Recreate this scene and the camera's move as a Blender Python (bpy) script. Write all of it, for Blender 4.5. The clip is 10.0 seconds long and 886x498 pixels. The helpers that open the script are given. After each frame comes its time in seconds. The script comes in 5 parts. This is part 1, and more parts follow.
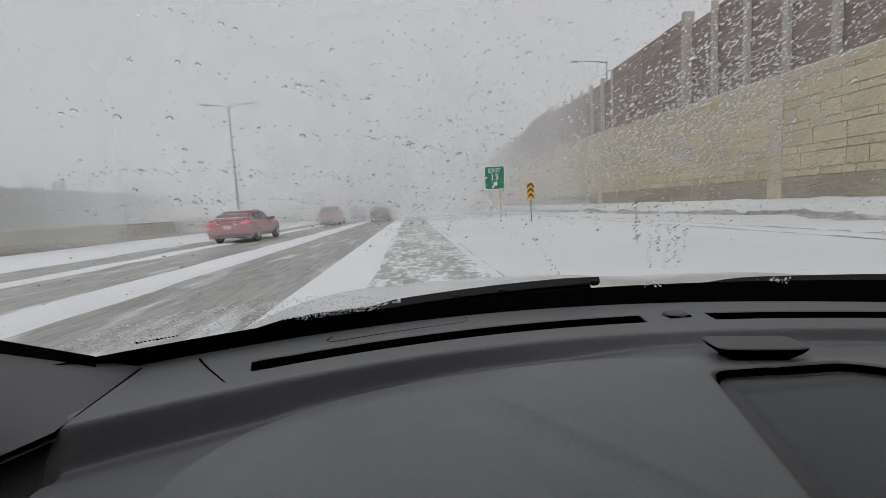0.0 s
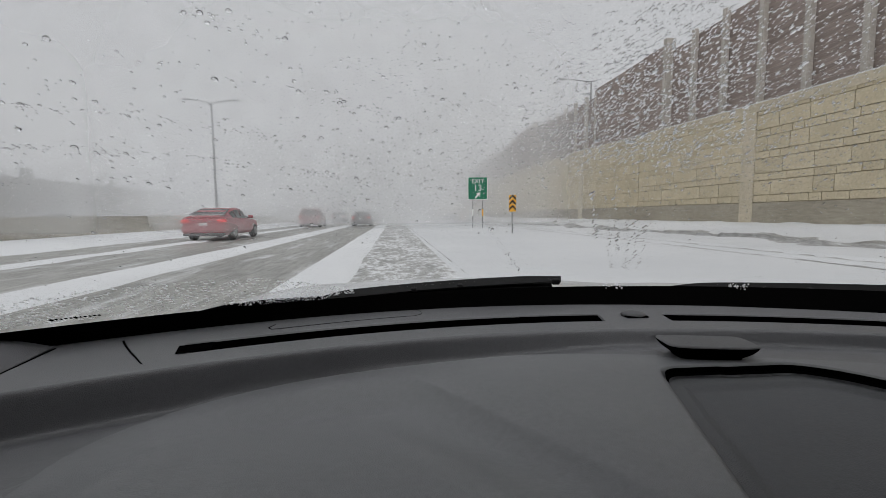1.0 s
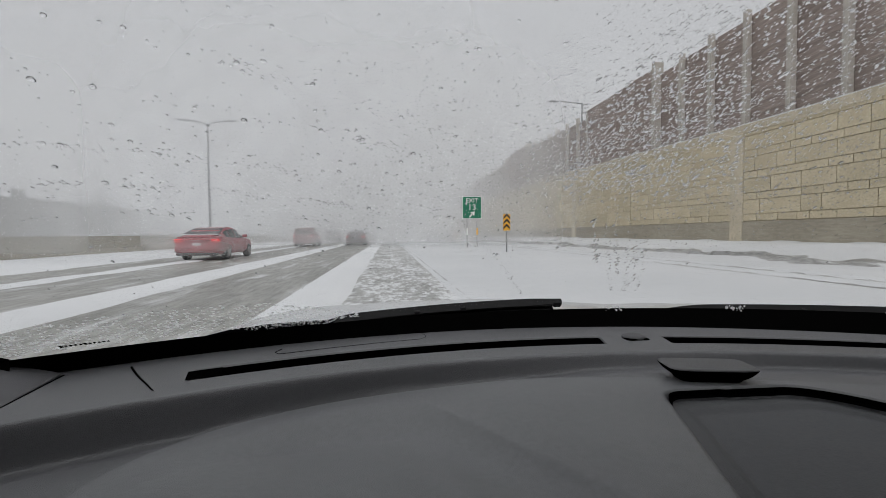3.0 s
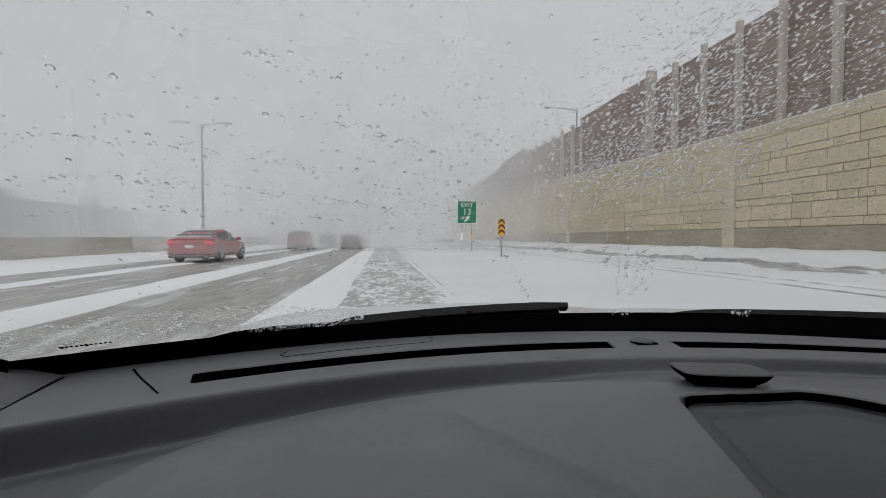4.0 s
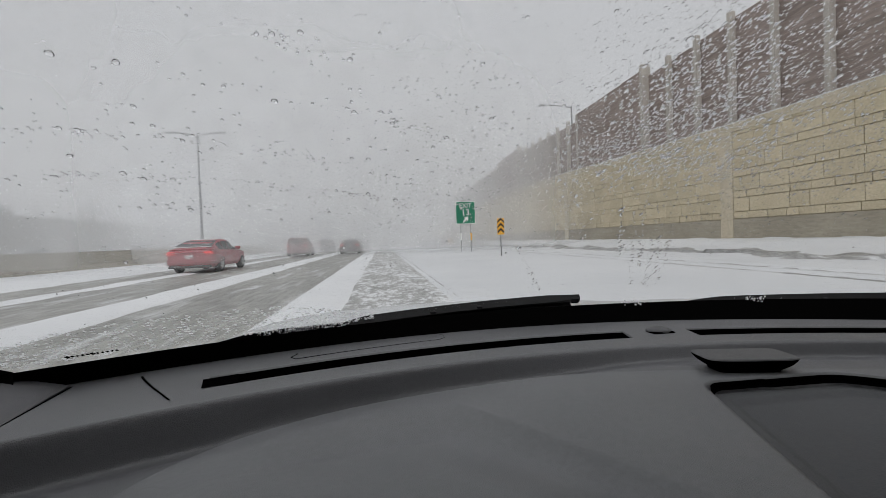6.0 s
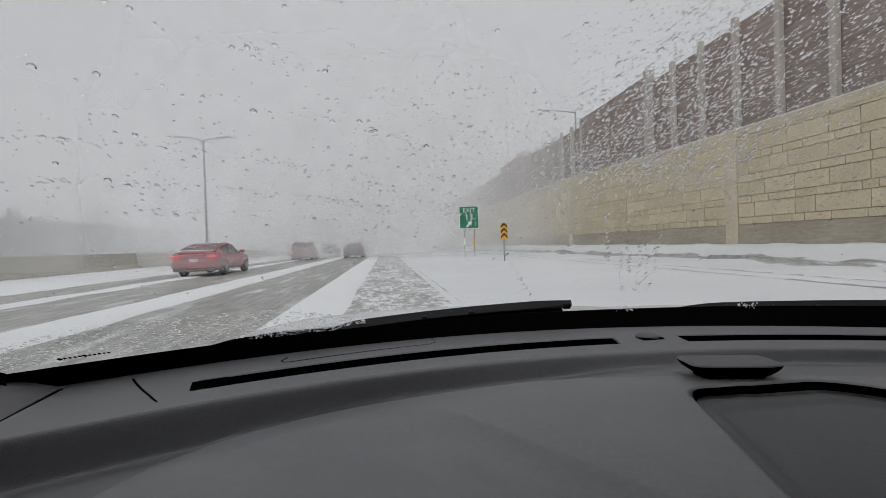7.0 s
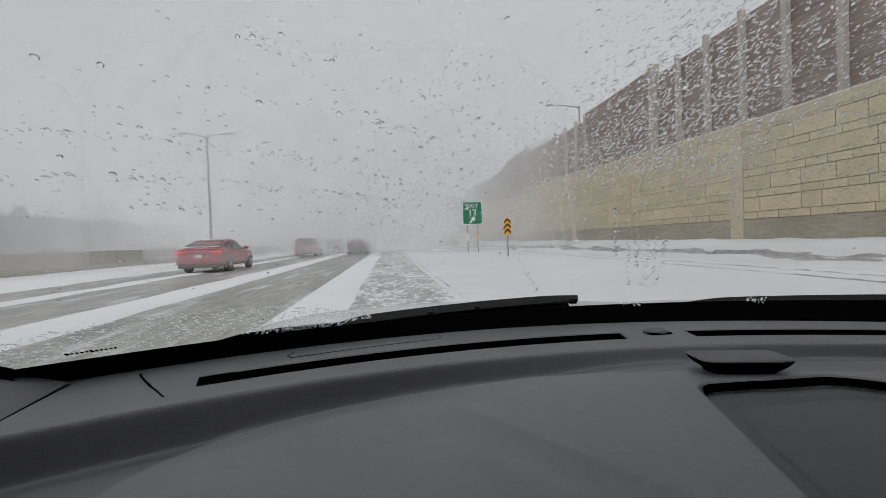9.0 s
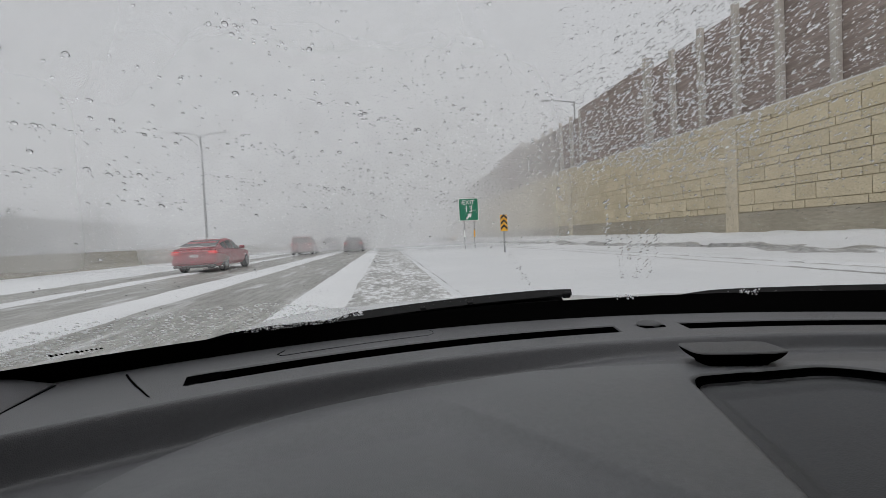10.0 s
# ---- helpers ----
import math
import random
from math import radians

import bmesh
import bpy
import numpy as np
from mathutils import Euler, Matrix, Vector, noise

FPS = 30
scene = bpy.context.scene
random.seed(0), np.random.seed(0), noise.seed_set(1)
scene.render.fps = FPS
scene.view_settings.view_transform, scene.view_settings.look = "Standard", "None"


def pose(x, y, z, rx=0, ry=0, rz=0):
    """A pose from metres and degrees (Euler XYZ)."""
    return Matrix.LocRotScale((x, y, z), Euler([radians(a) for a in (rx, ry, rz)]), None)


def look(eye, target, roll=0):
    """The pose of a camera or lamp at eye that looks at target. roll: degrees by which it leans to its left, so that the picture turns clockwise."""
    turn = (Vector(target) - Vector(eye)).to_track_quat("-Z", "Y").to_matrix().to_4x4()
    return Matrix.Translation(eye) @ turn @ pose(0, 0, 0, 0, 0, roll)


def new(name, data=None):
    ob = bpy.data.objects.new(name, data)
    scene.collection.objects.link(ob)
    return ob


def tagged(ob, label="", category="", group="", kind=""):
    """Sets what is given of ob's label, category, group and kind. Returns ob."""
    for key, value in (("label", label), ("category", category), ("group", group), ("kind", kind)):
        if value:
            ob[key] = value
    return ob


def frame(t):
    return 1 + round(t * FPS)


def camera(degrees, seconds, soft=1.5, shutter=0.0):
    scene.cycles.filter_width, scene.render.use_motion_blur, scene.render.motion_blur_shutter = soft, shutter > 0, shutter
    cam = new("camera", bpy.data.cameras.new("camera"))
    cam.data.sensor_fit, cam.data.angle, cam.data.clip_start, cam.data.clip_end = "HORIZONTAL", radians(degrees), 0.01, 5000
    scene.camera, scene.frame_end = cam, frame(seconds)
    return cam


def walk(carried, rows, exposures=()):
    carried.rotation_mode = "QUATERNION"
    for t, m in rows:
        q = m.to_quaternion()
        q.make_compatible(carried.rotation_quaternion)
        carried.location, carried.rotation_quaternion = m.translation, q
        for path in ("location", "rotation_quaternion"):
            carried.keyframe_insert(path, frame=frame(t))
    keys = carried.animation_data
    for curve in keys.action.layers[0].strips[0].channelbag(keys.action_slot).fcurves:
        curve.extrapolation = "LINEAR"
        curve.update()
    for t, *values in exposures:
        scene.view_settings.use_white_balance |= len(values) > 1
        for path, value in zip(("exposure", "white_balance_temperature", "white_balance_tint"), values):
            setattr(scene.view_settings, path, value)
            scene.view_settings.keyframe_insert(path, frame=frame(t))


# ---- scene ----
cam = camera(93.6, 10.0, 0.7)
PATH = [
    (0, (0.006, -0.032, 1.074), (0.147, 1.952, 0.873), -3.2),
    (0.5, (0.031, -0.004, 1.055), (0.223, 1.977, 0.865), -1.8),
    (1, (0.046, -0.012, 1.041), (0.279, 1.968, 0.878), -0.4),
    (1.5, (0.047, -0.014, 1.041), (0.298, 1.966, 0.921), -0.1),
    (2, (0.04, -0.021, 1.052), (0.289, 1.962, 0.959), -0.6),
    (2.5, (0.035, -0.024, 1.052), (0.287, 1.958, 0.97), -0.7),
    (4, (0.009, -0.014, 1.047), (0.297, 1.965, 0.995), -0.0),
    (4.5, (0.0, -0.001, 1.051), (0.302, 1.976, 1.004), -1.3),
    (5, (0.013, 0.002, 1.046), (0.311, 1.979, 0.999), -1.7),
    (5.5, (0.009, -0.003, 1.045), (0.302, 1.975, 0.99), -2.0),
    (6, (-0.004, 0.0, 1.037), (0.286, 1.979, 0.992), -2.1),
    (7.5, (0.022, -0.012, 1.038), (0.288, 1.97, 1.019), -1.8),
    (8, (0.019, -0.008, 1.039), (0.281, 1.974, 1.014), -1.9),
    (8.5, (0.015, -0.008, 1.041), (0.275, 1.975, 1.009), -2.0),
    (9, (0.012, -0.004, 1.036), (0.269, 1.979, 0.994), -2.0),
    (9.5, (0.023, -0.006, 1.034), (0.286, 1.977, 1.0), -2.3),
    (10, (0.021, 0.001, 1.033), (0.292, 1.981, 0.975), -2.7),
]
walk(cam, [(t, look(eye, target, roll)) for t, eye, target, roll in PATH])

# ---- world and light: overcast snowfall ----
world = bpy.data.worlds.new("overcast")
scene.world = world
world.use_nodes = True
wt = world.node_tree
wt.nodes.clear()
sky = wt.nodes.new("ShaderNodeTexSky")
sky.sky_type = "NISHITA"
sky.sun_disc = False
sky.sun_elevation, sky.sun_rotation = radians(50), radians(200)
sky.air_density, sky.dust_density = 2.0, 6.0
grey_sky = wt.nodes.new("ShaderNodeHueSaturation")
grey_sky.inputs["Saturation"].default_value = 0.08
bg_sky = wt.nodes.new("ShaderNodeBackground")
bg_sky.inputs["Strength"].default_value = 0.05
bg_cloud = wt.nodes.new("ShaderNodeBackground")
bg_cloud.inputs["Color"].default_value = (0.510, 0.513, 0.546, 1)
add_sky = wt.nodes.new("ShaderNodeAddShader")
out_sky = wt.nodes.new("ShaderNodeOutputWorld")
wt.links.new(sky.outputs[0], grey_sky.inputs["Color"])
wt.links.new(grey_sky.outputs[0], bg_sky.inputs["Color"])
wt.links.new(bg_sky.outputs[0], add_sky.inputs[0])
# an overcast sky is brighter overhead than towards the horizon
sky_dir = wt.nodes.new("ShaderNodeTexCoord")
sky_up = wt.nodes.new("ShaderNodeSeparateXYZ")
overhead = wt.nodes.new("ShaderNodeMapRange")
overhead.inputs["From Min"].default_value, overhead.inputs["From Max"].default_value = 0.40, 1.0
overhead.inputs["To Min"].default_value, overhead.inputs["To Max"].default_value = 0.69, 0.98
wt.links.new(sky_dir.outputs["Generated"], sky_up.inputs[0])
wt.links.new(sky_up.outputs["Z"], overhead.inputs["Value"])
wt.links.new(overhead.outputs["Result"], bg_cloud.inputs["Strength"])
wt.links.new(bg_cloud.outputs[0], add_sky.inputs[1])
wt.links.new(add_sky.outputs[0], out_sky.inputs["Surface"])
sun = new("sun", bpy.data.lights.new("sun", "SUN"))
sun.data.energy, sun.data.angle, sun.data.color = 0.12, radians(70), (1.0, 0.985, 0.96)
sun.matrix_world = look((0, 0, 60), (4, 14, 0))


# ---- materials ----
def nodes_of(name):
    m = bpy.data.materials.new(name)
    m.use_nodes = True
    nt = m.node_tree
    return m, nt, nt.nodes["Principled BSDF"]


def noise_node(nt, scale, detail=4.0, stretch=(1, 1, 1), rough=0.55, coords="Object"):
    tc = nt.nodes.new("ShaderNodeTexCoord")
    mp = nt.nodes.new("ShaderNodeMapping")
    mp.inputs["Scale"].default_value = stretch
    nz = nt.nodes.new("ShaderNodeTexNoise")
    nz.inputs["Scale"].default_value, nz.inputs["Detail"].default_value = scale, detail
    nz.inputs["Roughness"].default_value = rough
    nt.links.new(tc.outputs[coords], mp.inputs["Vector"])
    nt.links.new(mp.outputs[0], nz.inputs["Vector"])
    return nz.outputs["Fac"]


def ramp(nt, fac, stops):
    r = nt.nodes.new("ShaderNodeValToRGB")
    els = r.color_ramp.elements
    while len(els) < len(stops):
        els.new(0.5)
    for e, (p, c) in zip(els, stops):
        e.position, e.color = p, (*c, 1)
    nt.links.new(fac, r.inputs["Fac"])
    return r.outputs["Color"]


def mixed(nt, a, b, fac, mode="MIX"):
    mx = nt.nodes.new("ShaderNodeMix")
    mx.data_type, mx.blend_type = "RGBA", mode
    for sock, v in ((mx.inputs[6], a), (mx.inputs[7], b), (mx.inputs[0], fac)):
        if isinstance(v, (tuple, float, int)):
            sock.default_value = (*v, 1) if isinstance(v, tuple) else v
        else:
            nt.links.new(v, sock)
    return mx.outputs[2]


def bump(nt, bsdf, height, strength, distance):
    b = nt.nodes.new("ShaderNodeBump")
    b.inputs["Strength"].default_value, b.inputs["Distance"].default_value = strength, distance
    nt.links.new(height, b.inputs["Height"])
    nt.links.new(b.outputs[0], bsdf.inputs["Normal"])


def surface(name, dark, light, scale, rough=0.7, metal=0.0, grain=None, bump_d=0.0, bump_s=0.4, stretch=(1, 1, 1), vary=0.0, lo=0.3, hi=0.7, amp=0.2):
    """A two-scale noise material from dark to light, with optional fine relief and a spread from piece to piece."""
    m, nt, b = nodes_of(name)
    col = ramp(nt, noise_node(nt, scale, 5, stretch), [(lo, dark), (hi, light)])
    fine = noise_node(nt, grain or scale * 12, 3, stretch)
    col = mixed(nt, col, ramp(nt, fine, [(0.25, (1 - amp,) * 3), (0.75, (1 + amp * 0.6,) * 3)]), 1.0, "MULTIPLY")
    if vary:
        oi = nt.nodes.new("ShaderNodeObjectInfo")
        geo = nt.nodes.new("ShaderNodeNewGeometry")
        ad = nt.nodes.new("ShaderNodeMath")
        ad.operation = "ADD"
        fr = nt.nodes.new("ShaderNodeMath")
        fr.operation = "FRACT"
        nt.links.new(oi.outputs["Random"], ad.inputs[0])
        nt.links.new(geo.outputs["Random Per Island"], ad.inputs[1])
        nt.links.new(ad.outputs[0], fr.inputs[0])
        tone = ramp(nt, fr.outputs[0], [(0.0, (1 - vary, 1 - vary, 1 - vary * 1.1)), (1.0, (1 + vary, 1 + vary * 0.95, 1 + vary * 0.9))])
        col = mixed(nt, col, tone, 1.0, "MULTIPLY")
    nt.links.new(col, b.inputs["Base Color"])
    b.inputs["Roughness"].default_value, b.inputs["Metallic"].default_value = rough, metal
    if bump_d:
        bump(nt, b, fine, bump_s, bump_d)
    return m


def plain(name, colour, rough=0.5, metal=0.0):
    m, nt, b = nodes_of(name)
    b.inputs["Base Color"].default_value = (*colour, 1)
    b.inputs["Roughness"].default_value, b.inputs["Metallic"].default_value = rough, metal
    return m


SNOW = surface("snow", (0.655, 0.668, 0.683), (0.725, 0.735, 0.745), 0.25, 0.75, grain=7, bump_d=0.02, bump_s=0.15, amp=0.04)
BANK_SNOW = surface("bank_snow", (0.575, 0.589, 0.604), (0.66, 0.67, 0.684), 0.22, 0.75, grain=4, amp=0.04)


def slush_road(name, stretch, lo, hi, dark, mid, white):
    """Wet asphalt with grey slush and streaks of packed snow along the lane."""
    m, nt, b = nodes_of(name)
    wide = ramp(nt, noise_node(nt, 0.45, 4, stretch), [(0.3, dark), (0.72, mid)])
    streak = noise_node(nt, 1.6, 8, stretch, 0.68)
    drift = noise_node(nt, 0.9, 7, (1.3, 0.5, 1), 0.7)
    both = nt.nodes.new("ShaderNodeMath")
    both.operation = "MULTIPLY_ADD"
    nt.links.new(streak, both.inputs[0])
    both.inputs[1].default_value = 0.6
    half = nt.nodes.new("ShaderNodeMath")
    half.operation = "MULTIPLY"
    nt.links.new(drift, half.inputs[0])
    half.inputs[1].default_value = 0.4
    nt.links.new(half.outputs[0], both.inputs[2])
    fine = ramp(nt, noise_node(nt, 5.0, 6, stretch, 0.7), [(0.36, (0.72, 0.72, 0.71)), (0.66, (1.5, 1.51, 1.53))])
    wide = mixed(nt, wide, fine, 1.0, "MULTIPLY")
    mask = ramp(nt, both.outputs[0], [(lo, (0, 0, 0)), (hi, (1, 1, 1))])
    col = mixed(nt, wide, white, mask)
    nt.links.new(col, b.inputs["Base Color"])
    rr = ramp(nt, both.outputs[0], [(lo, (0.42, 0.42, 0.42)), (hi, (0.8, 0.8, 0.8))])
    nt.links.new(rr, b.inputs["Roughness"])
    bump(nt, b, both.outputs[0], 0.5, 0.03)
    return m


LANE = slush_road("slushy_lane", (1.6, 0.25, 1), 0.51, 0.62, (0.185, 0.183, 0.165), (0.29, 0.287, 0.265), (0.62, 0.63, 0.64))
TRACK = slush_road("churned_track", (4.4, 2.0, 1), 0.47, 0.545, (0.20, 0.20, 0.188), (0.34, 0.34, 0.325), (0.70, 0.71, 0.72))
GRIT = slush_road("dirty_slush", (2.2, 0.9, 1), 0.50, 0.60, (0.20, 0.20, 0.195), (0.33, 0.33, 0.325), (0.62, 0.63, 0.64))

BLOCK = surface("tan_block", (0.51, 0.440, 0.310), (0.62, 0.545, 0.395), 0.8, 0.9, grain=14, bump_d=0.02, bump_s=0.6, vary=0.07)
MORTAR = surface("joint_concrete", (0.41, 0.355, 0.255), (0.49, 0.428, 0.31), 1.0, 0.95)
COPING = surface("coping_concrete", (0.50, 0.445, 0.335), (0.60, 0.53, 0.41), 0.7, 0.9, grain=10, bump_d=0.01)
PLINTH = surface("grey_concrete", (0.30, 0.268, 0.212), (0.40, 0.365, 0.295), 0.5, 0.9, grain=7, bump_d=0.01, stretch=(1, 0.4, 1.6))
POST = surface("post_concrete", (0.40, 0.37, 0.33), (0.50, 0.465, 0.42), 1.2, 0.9, grain=12, bump_d=0.01)
TIMBER = surface("weathered_timber", (0.232, 0.190, 0.170), (0.36, 0.300, 0.270), 0.9, 0.9, grain=9, bump_d=0.012, stretch=(1, 0.35, 3), vary=0.12)
BARRIER = surface("barrier_concrete", (0.27, 0.245, 0.19), (0.36, 0.33, 0.265), 0.5, 0.9, grain=8, stretch=(1, 0.3, 1))
FAR_WALL = surface("far_wall_panels", (0.20, 0.19, 0.175), (0.28, 0.265, 0.245), 0.3, 0.9)
STEEL = surface("galvanised_steel", (0.22, 0.225, 0.23), (0.32, 0.325, 0.33), 3, 0.5, 0.6)
BARK = surface("bark", (0.06, 0.05, 0.045), (0.11, 0.095, 0.085), 4, 0.95)
NEEDLES = surface("snowy_needles", (0.12, 0.135, 0.125), (0.42, 0.435, 0.43), 2.5, 0.9, vary=0.2)
TWIGS = surface("bare_twigs", (0.20, 0.19, 0.18), (0.40, 0.385, 0.375), 2.5, 0.95, vary=0.15)
SIGN_GREEN = surface("sign_green", (0.005, 0.16, 0.085), (0.012, 0.20, 0.11), 2, 0.45)
SIGN_WHITE = surface("sign_white", (0.72, 0.73, 0.72), (0.82, 0.82, 0.81), 2, 0.5)
SIGN_YELLOW = surface("sign_yellow", (0.72, 0.34, 0.02), (0.82, 0.42, 0.03), 3, 0.5)
SIGN_BLACK = plain("sign_black", (0.015, 0.015, 0.016), 0.5)
SIGN_PURPLE = plain("sign_purple", (0.10, 0.03, 0.16), 0.5)


def car_paint(name, colour, dirt):
    """Gloss paint under a film of road salt and slush spray."""
    m, nt, b = nodes_of(name)
    film = ramp(nt, noise_node(nt, 2.2, 7, (1, 0.7, 1.4), 0.65), [(0.34, (0, 0, 0)), (0.66, (0.8, 0.8, 0.8))])
    nt.links.new(mixed(nt, colour, dirt, film), b.inputs["Base Color"])
    b.inputs["Roughness"].default_value = 0.32
    b.inputs["Coat Weight"].default_value = 0.4
    return m


RED = car_paint("red_paint", (0.31, 0.006, 0.022), (0.26, 0.06, 0.075))
DARK_RED = car_paint("deep_red_paint", (0.26, 0.012, 0.022), (0.28, 0.13, 0.135))
GREY_CAR = car_paint("charcoal_paint", (0.05, 0.052, 0.056), (0.24, 0.24, 0.245))
BLACK_CAR = car_paint("black_paint", (0.022, 0.022, 0.025), (0.2, 0.2, 0.205))
CAR_GLASS = plain("tinted_glass", (0.03, 0.034, 0.036), 0.12)
TYRE = surface("tyre_rubber", (0.02, 0.02, 0.02), (0.09, 0.09, 0.09), 6, 0.9)
RIM = surface("alloy_rim", (0.2, 0.2, 0.2), (0.35, 0.35, 0.36), 5, 0.45, 0.7)
TRIM = surface("dirty_plastic_trim", (0.03, 0.03, 0.03), (0.17, 0.17, 0.17), 3, 0.8)
PLATE = plain("plate_white", (0.6, 0.6, 0.6), 0.5)


def lit(name, colour, strength):
    m, nt, b = nodes_of(name)
    b.inputs["Base Color"].default_value = (*colour, 1)
    b.inputs["Emission Color"].default_value = (*colour, 1)
    b.inputs["Emission Strength"].default_value = strength
    b.inputs["Roughness"].default_value = 0.25
    return m


HEADLIGHT = lit("headlight_white", (0.9, 0.88, 0.8), 2.0)
TAIL = lit("tail_lamp_red", (0.7, 0.03, 0.035), 0.2)


def dash_plastic(name, base, rough, grain, relief=0.5):
    """Soft-touch plastic with a fine leather grain and a trace of dust."""
    m, nt, b = nodes_of(name)
    wide = ramp(nt, noise_node(nt, 5, 4), [(0.3, tuple(c * 0.9 for c in base)), (0.7, tuple(c * 1.1 for c in base))])
    mottle = ramp(nt, noise_node(nt, 190, 5, (1, 1, 1), 0.75), [(0.3, (0.90, 0.90, 0.90)), (0.7, (1.12, 1.12, 1.12))])
    wide = mixed(nt, wide, mottle, 1.0, "MULTIPLY")
    dust = ramp(nt, noise_node(nt, 420, 2), [(0.70, (0, 0, 0)), (0.80, (0.12, 0.12, 0.12))])
    nt.links.new(mixed(nt, wide, (0.35, 0.35, 0.34), dust), b.inputs["Base Color"])
    b.inputs["Roughness"].default_value = rough
    b.inputs["Specular IOR Level"].default_value = 0.9
    tc = nt.nodes.new("ShaderNodeTexCoord")
    vo = nt.nodes.new("ShaderNodeTexVoronoi")
    vo.inputs["Scale"].default_value = grain
    nt.links.new(tc.outputs["Object"], vo.inputs["Vector"])
    bump(nt, b, vo.outputs["Distance"], relief, 0.0007)
    return m


DASH = dash_plastic("dash_plastic", (0.108, 0.109, 0.115), 0.46, 980, 0.5)
# same plastic as the dash, lightened for the glare on the hood
DASH_HOOD = dash_plastic("dash_plastic_lit", (0.148, 0.151, 0.157), 0.50, 1000, 0.4)
DASH_PAD = dash_plastic("tray_rubber", (0.080, 0.083, 0.086), 0.75, 700)
# dash plastic again, darkened for the shade of pillar and door
SHADED_TRIM = dash_plastic("dash_plastic_shaded", (0.060, 0.060, 0.064), 0.6, 900, 0.4)
GLOSS_CAP = dash_plastic("cap_plastic", (0.065, 0.066, 0.070), 0.5, 900)
# for black plastic parts, and for the shade in slots and tray
BLACK = plain("black_plastic_and_shade", (0.0012, 0.0012, 0.0014), 1.0)
BLACK.node_tree.nodes["Principled BSDF"].inputs["Specular IOR Level"].default_value = 0.0
RUBBER = surface("wiper_rubber", (0.003, 0.003, 0.0035), (0.008, 0.008, 0.009), 90, 0.5)
RUBBER.node_tree.nodes["Principled BSDF"].inputs["Specular IOR Level"].default_value = 0.28
FRIT = plain("black_ceramic_and_gap", (0.002, 0.002, 0.002), 1.0)
FRIT.node_tree.nodes["Principled BSDF"].inputs["Specular IOR Level"].default_value = 0.0
LINING = surface("cloth_lining", (0.03, 0.03, 0.03), (0.05, 0.05, 0.05), 60, 0.95)
# opaque pane that keeps side light out of the cabin
LIGHT_BLOCK = plain("light_blocking_pane", (0.02, 0.02, 0.02), 0.1)
HOOD_PAINT = car_paint("silver_paint", (0.42, 0.43, 0.44), (0.62, 0.63, 0.64))


def pane_material(name, clear):
    m, nt, b = nodes_of(name)
    nt.nodes.remove(b)
    tr = nt.nodes.new("ShaderNodeBsdfTransparent")
    tr.inputs["Color"].default_value = (clear, clear * 1.005, clear, 1)
    gl = nt.nodes.new("ShaderNodeBsdfGlossy")
    gl.inputs["Roughness"].default_value = 0.02
    fr = nt.nodes.new("ShaderNodeFresnel")
    fr.inputs["IOR"].default_value = 1.12
    weak = nt.nodes.new("ShaderNodeMath")
    weak.operation = "MULTIPLY"
    weak.inputs[1].default_value = 0.008
    mx = nt.nodes.new("ShaderNodeMixShader")
    nt.links.new(fr.outputs[0], weak.inputs[0])
    nt.links.new(weak.outputs[0], mx.inputs[0])
    nt.links.new(tr.outputs[0], mx.inputs[1])
    nt.links.new(gl.outputs[0], mx.inputs[2])
    nt.links.new(mx.outputs[0], nt.nodes["Material Output"].inputs["Surface"])
    return m


PANE = pane_material("windscreen_glass", 0.985)
# pane that lets in only a share of the side light
LIGHT_DIMMER = pane_material("light_dimming_pane", 0.40)


def water_material():
    m, nt, b = nodes_of("water_drops")
    b.inputs["Base Color"].default_value = (1, 1, 1, 1)
    b.inputs["Roughness"].default_value = 0.0
    b.inputs["IOR"].default_value = 1.333
    b.inputs["Transmission Weight"].default_value = 1.0
    return m


WATER = water_material()


def flake_material(name, white, through_share):
    m, nt, b = nodes_of(name)
    nt.nodes.remove(b)
    di = nt.nodes.new("ShaderNodeBsdfDiffuse")
    di.inputs["Color"].default_value = (white, white * 1.007, white * 1.017, 1)
    tl = nt.nodes.new("ShaderNodeBsdfTranslucent")
    tl.inputs["Color"].default_value = (white, white * 1.007, white * 1.017, 1)
    mx = nt.nodes.new("ShaderNodeMixShader")
    mx.inputs[0].default_value = through_share
    nt.links.new(di.outputs[0], mx.inputs[1])
    nt.links.new(tl.outputs[0], mx.inputs[2])
    nt.links.new(mx.outputs[0], nt.nodes["Material Output"].inputs["Surface"])
    return m


FLAKE = flake_material("snow_flakes", 0.87, 0.5)
# white for ice, and for the glint of sky in drops
BEAD = flake_material("ice_and_white_drops", 0.975, 0.96)


# ---- mesh helpers ----
def mesh_of(name, bm, material, smooth=False):
    me = bpy.data.meshes.new(name)
    bmesh.ops.recalc_face_normals(bm, faces=bm.faces)
    bm.to_mesh(me)
    bm.free()
    if material:
        me.materials.append(material)
    if smooth:
        me.shade_smooth()
    return me


def part(name, bm, material, parent=None, label="", smooth=False):
    ob = new(name, mesh_of(name, bm, material, smooth))
    ob.parent = parent
    if label:
        tagged(ob, label)
    return ob


